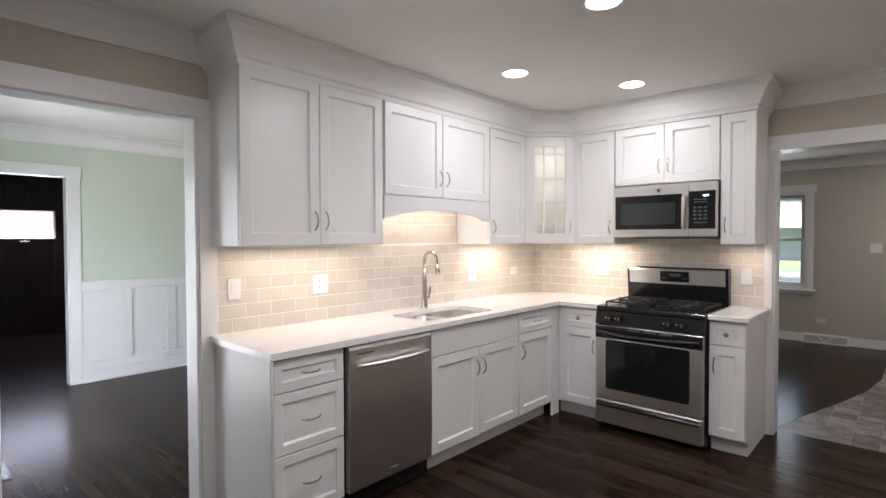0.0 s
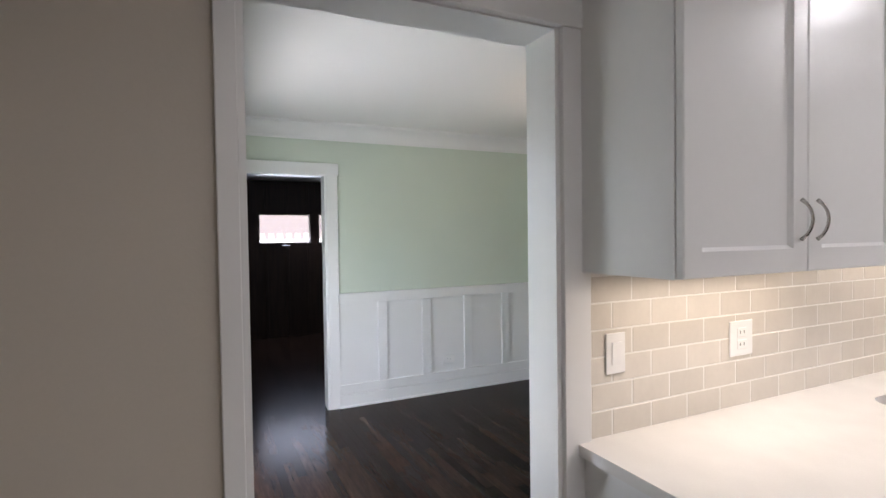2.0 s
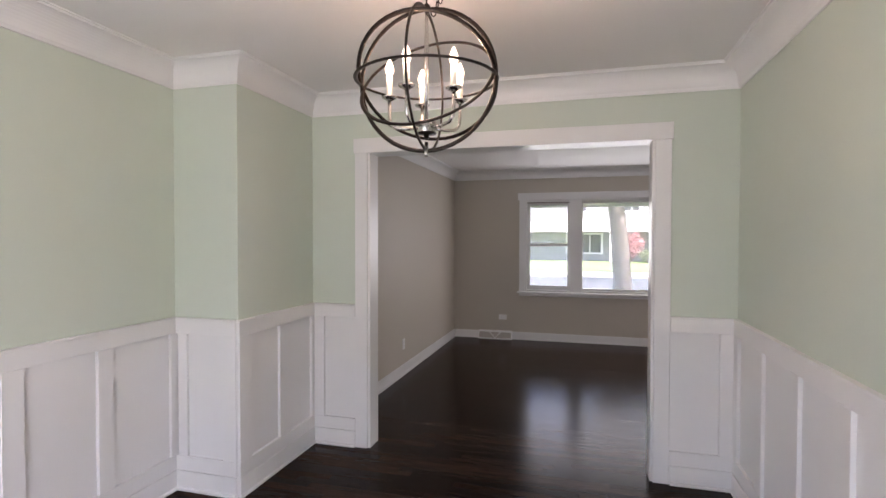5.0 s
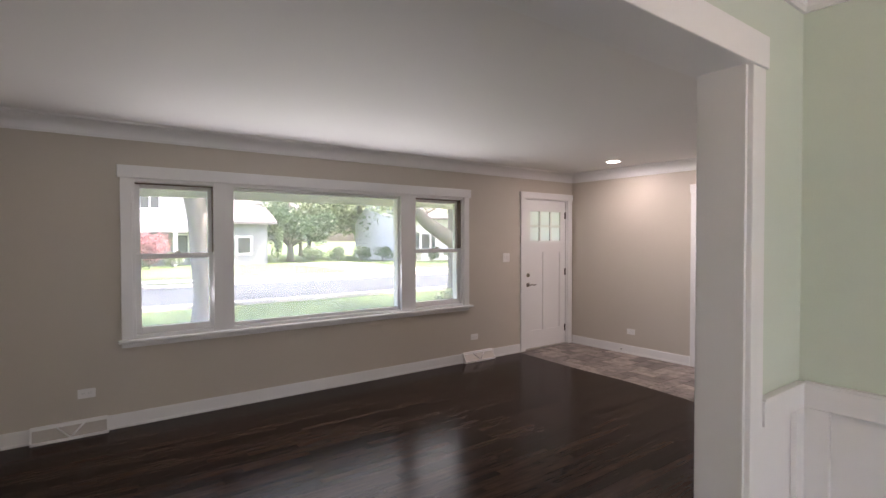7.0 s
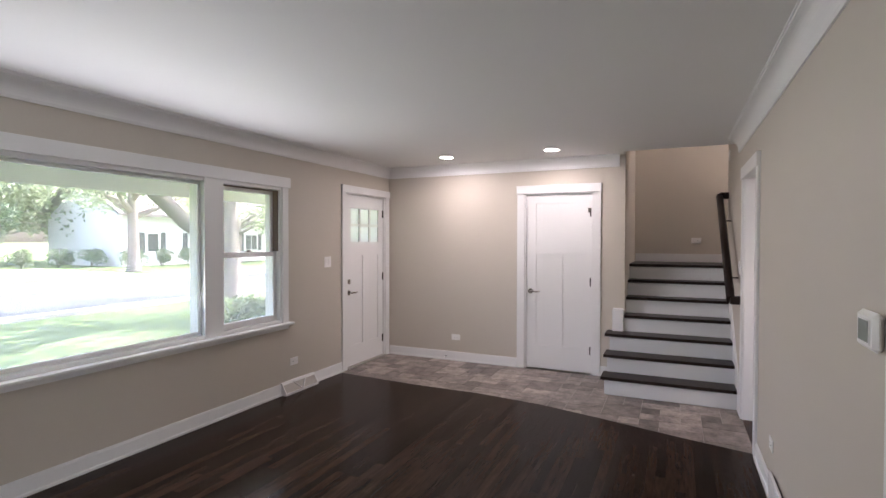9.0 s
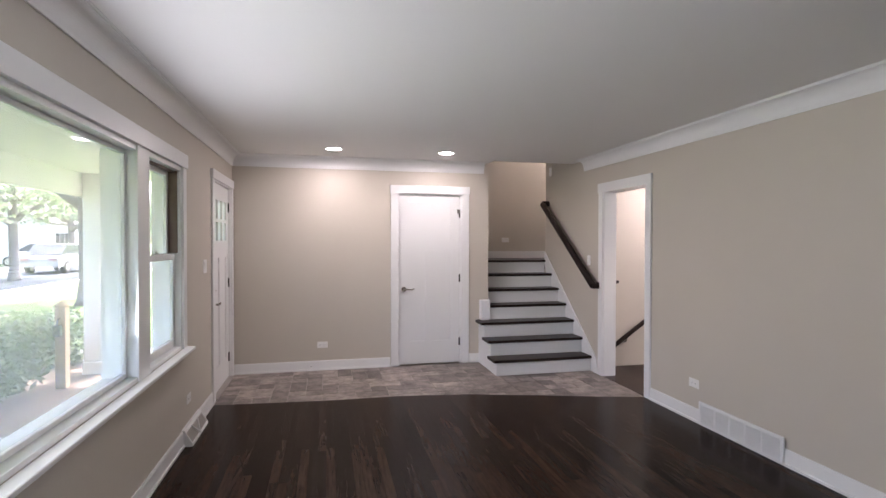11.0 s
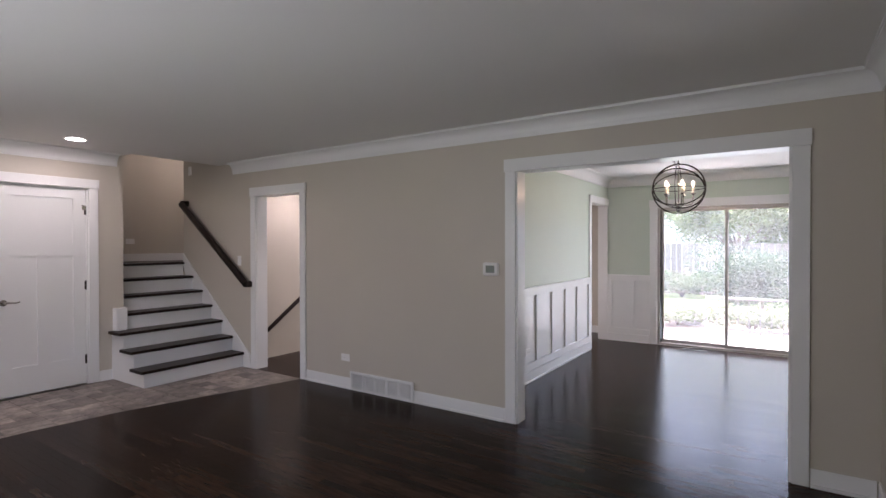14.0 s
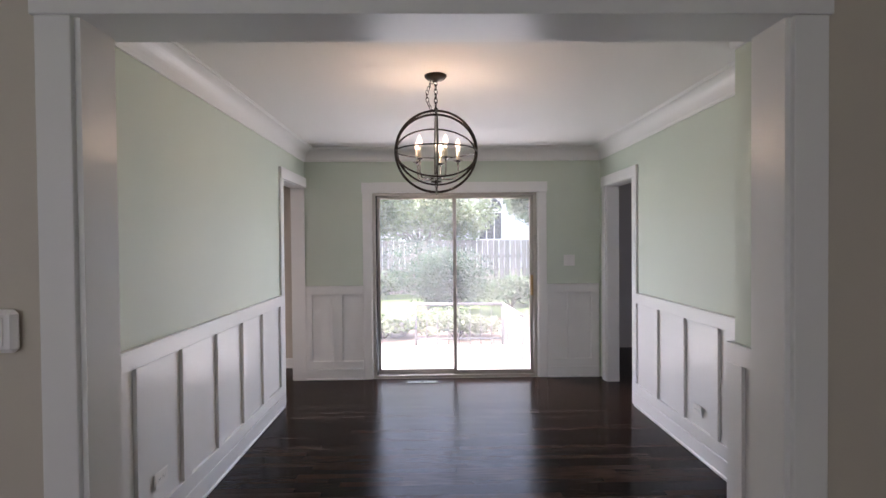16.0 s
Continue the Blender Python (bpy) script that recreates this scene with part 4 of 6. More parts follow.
sk = thing("sink", "undermount stainless double-bowl sink", "sink")
for y0, y1 in ((2.352, 2.70), (2.73, 3.078)):
    bm = bmesh.new()
    rings = []
    for inset, z in ((-0.004, 0.872), (0.0, 0.868), (0.008, 0.72), (0.04, 0.70), (0.12, 0.695)):
        rings.append([bm.verts.new((*p, z)) for p in rounded(-2.488 + inset, -2.067 - inset, y0 + inset, y1 - inset, max(0.02, 0.07 - inset * 0.3))])
    for p, q in zip(rings, rings[1:]):
        for i in range(len(p)):
            bm.faces.new((p[i], p[(i + 1) % len(p)], q[(i + 1) % len(p)], q[i])).smooth = True
    bm.faces.new(rings[-1])
    bowl = part("bowl", bm, STEEL_H, sk)
    part("drain", tube(bmesh.new(), [(-2.28, (y0 + y1) / 2, 0.694), (-2.28, (y0 + y1) / 2, 0.699)], 0.04, 16), CHROME, bowl)

part("divider", boxed(-2.485, -2.07, 2.697, 2.733, 0.80, 0.862, 0.008), STEEL_H, sk)

fc = thing("faucet", "brushed nickel pull-down gooseneck kitchen faucet", "faucet", pose(-2.535, 2.79, 0.905))
part("body", lathe(bmesh.new(), [(0.028, 0), (0.028, 0.006), (0.023, 0.012), (0.019, 0.10), (0.016, 0.20), (0.0125, 0.28)]), CHROME, fc)
part("neck", tube(bmesh.new(), [(0, 0, 0.28)] + [(0.062 - 0.062 * math.cos(radians(a)), 0, 0.34 + 0.066 * math.sin(radians(a))) for a in range(0, 181, 15)] + [(0.128, 0, 0.31)], 0.0115, 12), CHROME, fc)
part("spray_head", tube(bmesh.new(), [(0.125, 0, 0.325), (0.130, 0, 0.29), (0.138, 0, 0.25)], [0.0125, 0.015, 0.018], 14), CHROME, fc)
bm = tube(bmesh.new(), [(0, 0.015, 0.07), (0, 0.045, 0.075)], 0.014, 12)
tube(bm, [(0, 0.042, 0.075), (0.002, 0.055, 0.11), (0.004, 0.058, 0.155)], [0.010, 0.009, 0.006], 10)
part("lever", bm, CHROME, fc)

# dishwasher
dw = thing("dishwasher", "stainless built-in dishwasher with a curved bar handle", "dishwasher", west(-2.012, 1.708))
part("body", boxed(0.004, 0.600, 0.03, 0.60, 0.02, 0.868), BLACK, dw)
bm = bmesh.new()
prism(bm, [(0.0, 0.115), (-0.006, 0.125), (-0.012, 0.50), (-0.010, 0.845), (0.0, 0.862), (0.028, 0.862), (0.028, 0.115)], "x", 0.006, 0.600)
door = part("door", bm, STEEL, dw)
pts = [(0.05 + 0.505 * i / 12, -0.016 - 0.042 * math.sin(math.pi * i / 12) ** 0.55, 0.765 + 0.02 * math.sin(math.pi * i / 12) * 0) for i in range(13)]
part("handle", tube(bmesh.new(), pts, 0.019, 10, flat=0.62), STEEL_H, door, "curved steel bar handle")
part("vent_slot", boxed(0.06, 0.16, -0.0125, -0.008, 0.818, 0.824), BLACK, door)
part("kick_plate", boxed(0.01, 0.595, 0.06, 0.07, 0.0, 0.11), BLACK, dw)
part("badge", tube(bmesh.new(), [(0.53, -0.011, 0.17), (0.53, -0.0125, 0.17)], 0.022, 20), STEEL_H, door)
part("maker_mark", boxed(0.27, 0.33, -0.0125, -0.009, 0.158, 0.168, 0.002), CHROME, door)

# gas range
rg = thing("gas_range", "stainless and black freestanding gas range", "range", pose(-1.664, 3.735, 0))
W = 0.750
part("body", boxed(0.004, W - 0.004, 0.03, 0.64, 0.02, 0.86), BLACK, rg)
bm = boxed(0.0, W, 0.0, 0.60, 0.872, 0.905, 0.006)
part("cooktop", bm, BLACK, rg)
part("control_panel", prism(bmesh.new(), [(-0.012, 0.775), (0.0, 0.87), (0.05, 0.872), (0.05, 0.775)], "x", 0.0, W), BLACK, rg)
for x in (0.115, 0.185, 0.53, 0.615):
    k = part("knob", tube(bmesh.new(), [(x, -0.006, 0.822), (x, -0.016, 0.823), (x, -0.036, 0.824)], [0.024, 0.022, 0.018], 16), BLACK, rg, "black burner knob")
    part("pointer", boxed(x - 0.003, x + 0.003, -0.040, -0.034, 0.815, 0.833), GREYPLASTIC, k)
    part("marking", boxed(x - 0.044, x - 0.034, -0.0090, -0.0065, 0.820, 0.824), PLASTIC, rg)
od = part("oven_door", boxed(0.006, W - 0.006, -0.022, 0.028, 0.225, 0.765, 0.004), STEEL_H, rg)
part("door_top", boxed(0.006, W - 0.006, -0.026, -0.022, 0.675, 0.762, 0.001), BLACK, od)
part("oven_window_frame", prism(bmesh.new(), rounded(0.085, W - 0.085, 0.305, 0.665, 0.02), "y", -0.0255, -0.0222), BLACK, od)
part("oven_window", prism(bmesh.new(), rounded(0.118, W - 0.118, 0.338, 0.635, 0.012), "y", -0.0275, -0.0257), DARKGLASS, od, "dark oven glass")
pts = [(0.02 + 0.71 * i / 14, -0.035 - 0.045 * math.sin(math.pi * i / 14) ** 0.5, 0.722 - 0.014 * math.sin(math.pi * i / 14)) for i in range(15)]
part("handle", tube(bmesh.new(), pts, 0.016, 10), BLACK, od, "black bowed door handle")
for x in (0.25, 0.36, 0.47):
    part("vent_slot", boxed(x, x + 0.085, -0.0272, -0.0262, 0.745, 0.755), DIMGREY, od)
dr = part("warming_drawer", boxed(0.006, W - 0.006, -0.02, 0.028, 0.045, 0.215, 0.004), STEEL_H, rg)
part("drawer_grip", prism(bmesh.new(), [(-0.045, 0.175), (-0.05, 0.19), (-0.021, 0.205), (-0.021, 0.165)], "x", 0.02, W - 0.02), BLACK, dr)
bg = part("backguard", prism(bmesh.new(), [(0.585, 0.906), (0.575, 1.0), (0.56, 1.155), (0.575, 1.175), (0.645, 1.175), (0.645, 0.906)], "x", 0.0, W), BLACK, rg)
part("guard_plate", prism(bmesh.new(), [(0.568, 1.045), (0.5555, 1.15), (0.566, 1.163), (0.572, 1.045)], "x", 0.02, W - 0.02), STEEL_H, bg, "stainless backguard plate")
part("display", prism(bmesh.new(), [(0.5625, 1.063), (0.5535, 1.145), (0.5555, 1.145), (0.565, 1.063)], "x", 0.265, 0.48), BLACK, bg)
part("display_window", prism(bmesh.new(), [(0.5565, 1.105), (0.5535, 1.128), (0.5550, 1.128), (0.558, 1.105)], "x", 0.335, 0.42), DIMGREY, bg)
for x in (0.285, 0.305, 0.44, 0.46, 0.48):
    part("button", boxed(x - 0.006, x + 0.006, 0.5545, 0.561, 1.085, 1.095, 0.001), DIMGREY, bg)
for gx in (0.03, 0.40):
    gr = part("grate", bmesh.new(), IRON, rg, "cast iron burner grate")
    bm = bmesh.new()
    for p, q, r, s in ((gx, gx + 0.32, 0.09, 0.102), (gx, gx + 0.32, 0.49, 0.502), (gx, gx + 0.012, 0.09, 0.502), (gx + 0.308, gx + 0.32, 0.09, 0.502), (gx, gx + 0.32, 0.29, 0.302)):
        box(bm, p, q, r, s, 0.922, 0.934, 0.002)
    for cx, cy in ((gx + 0.16, 0.195), (gx + 0.16, 0.395)):
        for a in range(0, 360, 45):
            c, n = math.cos(radians(a)), math.sin(radians(a))
            tube(bm, [(cx + c * 0.035, cy + n * 0.035, 0.934), (cx + c * 0.07, cy + n * 0.07, 0.938), (cx + c * 0.098, cy + n * 0.098, 0.93)], 0.006, 6)
    for x in (gx + 0.006, gx + 0.314):
        for y in (0.096, 0.496):
            box(bm, x - 0.005, x + 0.005, y - 0.005, y + 0.005, 0.905, 0.924)
    bm.to_mesh(gr.data)
    bm.free()
    for cy in (0.195, 0.395):
        part("burner", lathe(bmesh.new(), [(0.05, 0.9055), (0.05, 0.910), (0.032, 0.914), (0.032, 0.924), (0.02, 0.927)], gx + 0.16, cy), IRON, rg)

# microwave over the range
mw = thing("microwave", "stainless over-range microwave with a black glass door", "microwave", pose(-1.654, 4.0, 0))
M = 0.742
part("body", boxed(0.0, M, 0.024, 0.38, 1.408, 1.798, 0.004), BLACK, mw)
part("face", boxed(0.0, M, 0.0, 0.023, 1.412, 1.798, 0.006), STEEL_H, mw)
part("door_glass", boxed(0.018, 0.512, -0.005, -0.0005, 1.470, 1.722, 0.002), DARKGLASS, mw)
part("window_screen", boxed(0.06, 0.465, -0.0065, -0.0053, 1.505, 1.665, 0.0005), DIMGLASS, mw, "grey perforated window screen")
part("control_panel", boxed(0.556, 0.728, -0.004, -0.0005, 1.470, 1.735, 0.002), BLACK, mw)
part("handle", tube(bmesh.new(), [(0.53, 0.0, 1.70), (0.53, -0.035, 1.695), (0.53, -0.038, 1.60), (0.53, -0.035, 1.485), (0.53, 0.0, 1.48)], 0.014, 10), STEEL, mw, "upright steel bar handle")
part("badge", tube(bmesh.new(), [(0.345, 0.0, 1.755), (0.345, -0.002, 1.755)], 0.014, 20), CHROME, mw)
for r in range(4):
    for c in range(3):
        part("button", boxed(0.585 + c * 0.034, 0.607 + c * 0.034, -0.0052, -0.0042, 1.535 + r * 0.026, 1.548 + r * 0.026), DIMGREY, mw)
for z in (1.51, 1.655, 1.672):
    part("button", boxed(0.59, 0.675, -0.0052, -0.0042, z, z + 0.007), DIMGREY, mw)
part("seam", boxed(0.553, 0.5545, -0.001, 0.0, 1.412, 1.798), BLACK, mw)
part("underside_vent", boxed(0.05, M - 0.05, 0.04, 0.30, 1.398, 1.4075), GREYPLASTIC, mw)
for x in (0.10, 0.57):
    part("underside_lamp", boxed(x, x + 0.10, 0.05, 0.09, 1.395, 1.3975), PLASTIC, mw)


def writing(name, text, size, m, material, parent):
    """Real letters as a thin mesh."""
    cu = bpy.data.curves.new(name, "FONT")
    cu.body, cu.size, cu.extrude = text, size, 0.0004
    src = bpy.data.objects.new(name, cu)
    me = bpy.data.meshes.new_from_object(src)
    bpy.data.objects.remove(src)
    me.materials.append(material)
    ob = new(name, me)
    ob.parent = parent
    ob.matrix_basis = m
    return ob


writing("clock_text", "12:03", 0.019, pose(0.645, -0.0048, 1.695, 90, 0, 0), DIGITS, mw)


# ---- outlets, switches, registers ----
def plate(kind, label, m, w, h, group):
    """A wall plate in the x-z plane, face to -y."""
    root = thing(kind, label, "switch" if "switch" in kind else "outlet", m, group)
    part("cover_plate", boxed(-w / 2, w / 2, -0.006, -0.0005, -h / 2, h / 2, 0.002), PLASTIC, root)
    return root


def rocker(m, n=1, label="white rocker light switch", group="light switches"):
    root = plate("light_switch", label, m, 0.072 + 0.046 * (n - 1), 0.116, group)
    for i in range(n):
        x = (i - (n - 1) / 2) * 0.046
        part("rocker", prism(bmesh.new(), [(-0.011, 0.032), (-0.0062, 0.032), (-0.0062, -0.032), (-0.008, -0.032)], "x", x - 0.0165, x + 0.0165), PLASTIC, root)
    return root


def outlet(m, flat=False, label="white duplex electrical outlet", group="outlets"):
    root = plate("electrical_outlet", label, m, *((0.116, 0.072) if flat else (0.072, 0.116)), group)
    for s in (-0.02, 0.02):
        cx, cz = (s, 0) if flat else (0, s)
        f = part("socket", boxed(cx - 0.015, cx + 0.015, -0.008, -0.006, cz - 0.015, cz + 0.015, 0.003), PLASTIC, root)
        bm = bmesh.new()
        for d in (-0.006, 0.006):
            box(bm, cx + d - 0.0012, cx + d + 0.0012, -0.0085, -0.008, cz - 0.004, cz + 0.006)
        part("slot", bm, GREYPLASTIC, f)
    return root


BK = -2.628
rocker(pose(BK, 1.42, 1.14, 0, 0, 90), label="white rocker light switch on the tiled backsplash")
outlet(pose(BK, 1.965, 1.13, 0, 0, 90), label="white outlet on the tiled backsplash").scale = (1.6, 1, 1)
rocker(pose(BK, 3.44, 1.11, 0, 0, 90), 2, "white double rocker light switch on the tiled backsplash")
outlet(pose(BK, 4.04, 1.11, 0, 0, 90), True, label="white outlet on the tiled backsplash")
outlet(pose(-1.92, 4.386, 1.12), True, label="white outlet on the tiled backsplash")
rocker(pose(-0.815, 4.386, 1.12), label="white rocker light switch on the tiled backsplash")
rocker(pose(-0.27, 8.509, 1.26), 2, "white double light switch beside the front door")
outlet(pose(-0.815, 8.509, 0.295), True)
outlet(pose(-4.745, 8.509, 0.315), True)
outlet(pose(1.044, 7.545, 0.29, 0, 0, -90), True)
outlet(pose(-1.32, 4.536, 0.31, 0, 0, 180), True)
rocker(pose(0.43, 4.536, 1.26, 0, 0, 180), label="white light switch on the stair wall")
rocker(pose(1.49, 4.536, 2.42, 0, 0, 180), label="small white box high on the stair wall")
outlet(pose(2.499, 4.82, 1.50, 0, 0, -90), True, label="white outlet on the landing wall")
outlet(pose(-5.469, 6.28, 0.325, 0, 0, 90), False)
outlet(pose(-5.883, 2.475, 0.315, 0, 0, 90), True, label="white outlet in the panelling")
outlet(pose(-2.782, 3.36, 0.325, 0, 0, -90), True, label="white outlet in the panelling")
rocker(pose(-5.568, 0.421, 1.245, 0, 0, 180), 2, "white double rocker light switch")

th = thing("thermostat", "white wall thermostat with a grey display", "thermostat", pose(-2.995, 4.536, 1.245, 0, 0, 180))
part("housing", boxed(-0.075, 0.075, -0.028, 0.0, -0.055, 0.055, 0.012), PLASTIC, th)
part("bezel", boxed(-0.048, 0.048, -0.031, -0.0285, -0.036, 0.036, 0.002), PLASTIC, th)
part("display", boxed(-0.04, 0.04, -0.0325, -0.0312, -0.03, 0.03), GREYPLASTIC, th)

gr = thing("return_air_grille", "white slatted return air grille at the floor", "vent", pose(-1.80, 4.536, 0.0, 0, 0, 180))
bm = bmesh.new()
for x0, x1, z0, z1 in ((-0.395, -0.37, 0.005, 0.188), (0.37, 0.395, 0.005, 0.188), (-0.37, 0.37, 0.005, 0.025), (-0.37, 0.37, 0.165, 0.188)):
    box(bm, x0, x1, -0.03, -0.015, z0, z1, 0.003)
for k in range(1, 5):
    box(bm, -0.37 + k * 0.148 - 0.008, -0.37 + k * 0.148 + 0.008, -0.029, -0.016, 0.025, 0.165)
part("frame", bm, TRIM, gr)
# black sheet painted in for the shade of the duct behind the slats
part("backing", boxed(-0.37, 0.37, -0.0145, -0.0005, 0.025, 0.165), BLACK, gr)
for k in range(11):
    z = 0.031 + k * 0.0125
    part("slat", prism(bmesh.new(), [(-0.028, z), (-0.018, z + 0.002), (-0.018, z + 0.007), (-0.028, z + 0.005)], "x", -0.37, 0.37), TRIM, gr)


def register(x):
    """A sloped white baseboard register with a V brace."""
    root = thing("baseboard_register", "white sloped baseboard heat register", "vent", pose(x, 8.509, 0.0), "baseboard registers")
    bm = bmesh.new()
    for s in (-1, 1):
        prism(bm, [(0.0, 0.0), (-0.075, 0.0), (-0.075, 0.018), (-0.018, 0.118), (0.0, 0.118)], "x", s * 0.23, s * 0.242)
    prism(bm, [(-0.076, 0.0), (-0.076, 0.02), (-0.066, 0.02), (-0.06, 0.0)], "x", -0.23, 0.23)
    prism(bm, [(-0.03, 0.096), (-0.018, 0.119), (0.0, 0.119), (0.0, 0.096)], "x", -0.23, 0.23)
    part("frame", bm, TRIM, root)
    part("damper", prism(bmesh.new(), [(-0.066, 0.02), (-0.026, 0.096), (-0.022, 0.094), (-0.062, 0.018)], "x", -0.23, 0.23), ALU, root, "grey metal damper")
    bm = bmesh.new()
    for s in (-1, 1):
        tube(bm, [(0.0, -0.072, 0.02), (s * 0.085, -0.032, 0.098)], 0.006, 6)
    part("brace", bm, TRIM, root)


register(-4.85)
register(-0.765)

fv = thing("floor_register", "dark metal slotted floor register by the sliding door", "vent", pose(-3.99, 0.575, 0.0))
part("frame", boxed(-0.165, 0.165, -0.055, 0.055, 0.0, 0.006, 0.002), BLACK, fv)
for k in range(18):
    if k not in (8, 9):
        part("slot", boxed(-0.145 + k * 0.0165, -0.137 + k * 0.0165, -0.038, 0.038, 0.006, 0.0068), GREYPLASTIC, fv)
ds = thing("door_stop", "small metal door stop on the baseboard", "door stop", pose(1.03, 7.67, 0.05, 0, 0, -90))
part("spring", tube(bmesh.new(), [(0, 0, 0), (0, -0.05, 0)], 0.006, 8), IRON, ds)
part("tip", tube(bmesh.new(), [(0, -0.05, 0), (0, -0.06, 0)], 0.009, 8), PLASTIC, ds)

# ---- lamps ----
# the fixture at (-0.6, 1.0) is out of view, added with its fill lamp
for x, y in ((-1.77, 2.83), (-1.33, 3.56), (-0.93, 2.28), (-0.6, 1.0), (0.46, 7.42), (0.45, 6.23), (0.75, 3.1)):
    dl = thing("downlight", "round recessed ceiling downlight, lit", "ceiling light", pose(x, y, 2.432 if y > 5 else 2.44), "recessed downlights")
    ring = bmesh.new()
    sweep(ring, [(0.092 * math.cos(a * math.tau / 24), 0.092 * math.sin(a * math.tau / 24)) for a in range(24)], [(0.0, -0.001), (0.004, -0.006), (0.018, -0.004), (0.018, -0.001)], True)
    part("trim_ring", ring, TRIM, dl)
    part("lens", tube(bmesh.new(), [(0, 0, -0.0035), (0, 0, -0.0005)], 0.073, 24), LED, dl, "glowing lens")

CH = (-4.14, 2.818)
ch = thing("chandelier", "dark bronze orb chandelier with five lit candle bulbs", "chandelier", pose(*CH, 0.0))
part("canopy", lathe(bmesh.new(), [(0.066, 2.439), (0.066, 2.430), (0.055, 2.418), (0.02, 2.412), (0.008, 2.40)]), BRONZE, ch)
bm = bmesh.new()
for k in range(6):
    z, a = 2.395 - k * 0.026, (k % 2) * 90 + 20
    tube(bm, [(0.010 * math.cos(t * math.tau / 10) * math.cos(radians(a)), 0.010 * math.cos(t * math.tau / 10) * math.sin(radians(a)), z + 0.018 * math.sin(t * math.tau / 10)) for t in range(10)], 0.0028, 6, True)
part("chain", bm, BRONZE, ch)
bm = bmesh.new()
for k in range(9):
    z, a = 2.40 - k * 0.022, k * 70
    ox = 0.022 + 0.03 * math.sin(k / 8 * math.pi)
    tube(bm, [(ox + 0.009 * math.cos(t * math.tau / 8) * math.cos(radians(a)), ox * 0.4 + 0.009 * math.cos(t * math.tau / 8) * math.sin(radians(a)), z + 0.015 * math.sin(t * math.tau / 8)) for t in range(8)], 0.0022, 5, True)
part("slack_chain", bm, BRONZE, ch)
OC, OR = 1.992, 0.240
for tilt, turn, r in ((90, 0, OR), (90, 92, OR * 0.985), (0, 0, OR * 1.0), (-45, 3, OR * 0.99), (50, -4, OR * 0.98)):
    bm = tube(bmesh.new(), [(r * math.cos(a * math.tau / 48), r * math.sin(a * math.tau / 48), 0) for a in range(48)], 0.0075, 6, True, flat=0.55)
    bm.transform(pose(0, 0, OC, tilt, 0, turn))
    part("ring", bm, BRONZE, ch)
part("stem", tube(bmesh.new(), [(0, 0, OC + OR), (0, 0, OC + 0.19), (0, 0, OC + 0.05), (0, 0, OC - 0.139)], [0.005, 0.006, 0.009, 0.006], 10), CHROME, ch, "satin nickel stem")
part("hub", lathe(bmesh.new(), [(0.009, OC - 0.138), (0.030, OC - 0.140), (0.032, OC - 0.144), (0.032, OC - 0.176), (0.029, OC - 0.180), (0.009, OC - 0.182)]), CHROME, ch, "satin nickel drum hub")
part("hub_plate", lathe(bmesh.new(), [(0.034, OC - 0.1795), (0.034, OC - 0.1835), (0.010, OC - 0.185), (0.009, OC - 0.196), (0.004, OC - 0.200)]), BRONZE, ch)
part("hook", lathe(bmesh.new(), [(0.006, OC + OR - 0.01), (0.012, OC + OR), (0.012, OC + OR + 0.012), (0.004, OC + OR + 0.02)]), BRONZE, ch)
part("finial", lathe(bmesh.new(), [(0.006, OC - OR - 0.02), (0.008, OC - OR - 0.010), (0.006, OC - OR + 0.03)]), CHROME, ch)
for k in range(5):
    a = radians(72 * k + 42)
    c, s = math.cos(a), math.sin(a)
    arm = part("arm", tube(bmesh.new(), [(c * d, s * d, OC + z) for d, z in ((0.03, -0.162), (0.08, -0.163), (0.112, -0.158), (0.126, -0.143), (0.13, -0.118), (0.13, -0.055))], 0.006, 8), CHROME, ch, "curved nickel arm")
    part("cup", lathe(bmesh.new(), [(0.008, OC - 0.065), (0.026, OC - 0.055), (0.028, OC - 0.05), (0.012, OC - 0.048)], c * 0.13, s * 0.13, 14), CHROME, arm)
    part("candle_sleeve", lathe(bmesh.new(), [(0.0105, OC - 0.05), (0.0105, OC + 0.02)], c * 0.13, s * 0.13, 12), CANDLE, arm)
    part("bulb", lathe(bmesh.new(), [(0.008, OC + 0.02), (0.014, OC + 0.033), (0.016, OC + 0.043), (0.011, OC + 0.060), (0.003, OC + 0.078)], c * 0.13, s * 0.13, 12), BULB, arm, "lit flame bulb").visible_shadow = False
    point_lamp("candle_lamp", CH[0] + c * 0.13, CH[1] + s * 0.13, OC + 0.045, 0.85, (1, 0.72, 0.45), 0.005)

# basement handrails on the far kitchen wall
br = thing("basement_handrail", "dark wood handrail down the basement stairs", "handrail")
part("rail", tube(bmesh.new(), [(1.285, 2.3, 1.01), (1.285, 4.25, -0.32)], 0.026, 8, flat=1.25), STAIRWOOD, br)
part("rail_return", boxed(1.26, 1.349, 2.27, 2.33, 0.98, 1.04, 0.006), STAIRWOOD, br)
for y in (2.75, 3.5):
    z = 1.01 - (y - 2.3) * 0.682
    part("bracket", tube(bmesh.new(), [(1.349, y, z - 0.09), (1.30, y, z - 0.085), (1.285, y, z - 0.02)], 0.007, 8), BRONZE, br)
tr = thing("wall_rail", "short dark rail end on the stairwell wall", "handrail")
part("rail", tube(bmesh.new(), [(1.29, 3.66, 0.93), (1.29, 3.95, 0.93)], 0.024, 8), STAIRWOOD, tr)
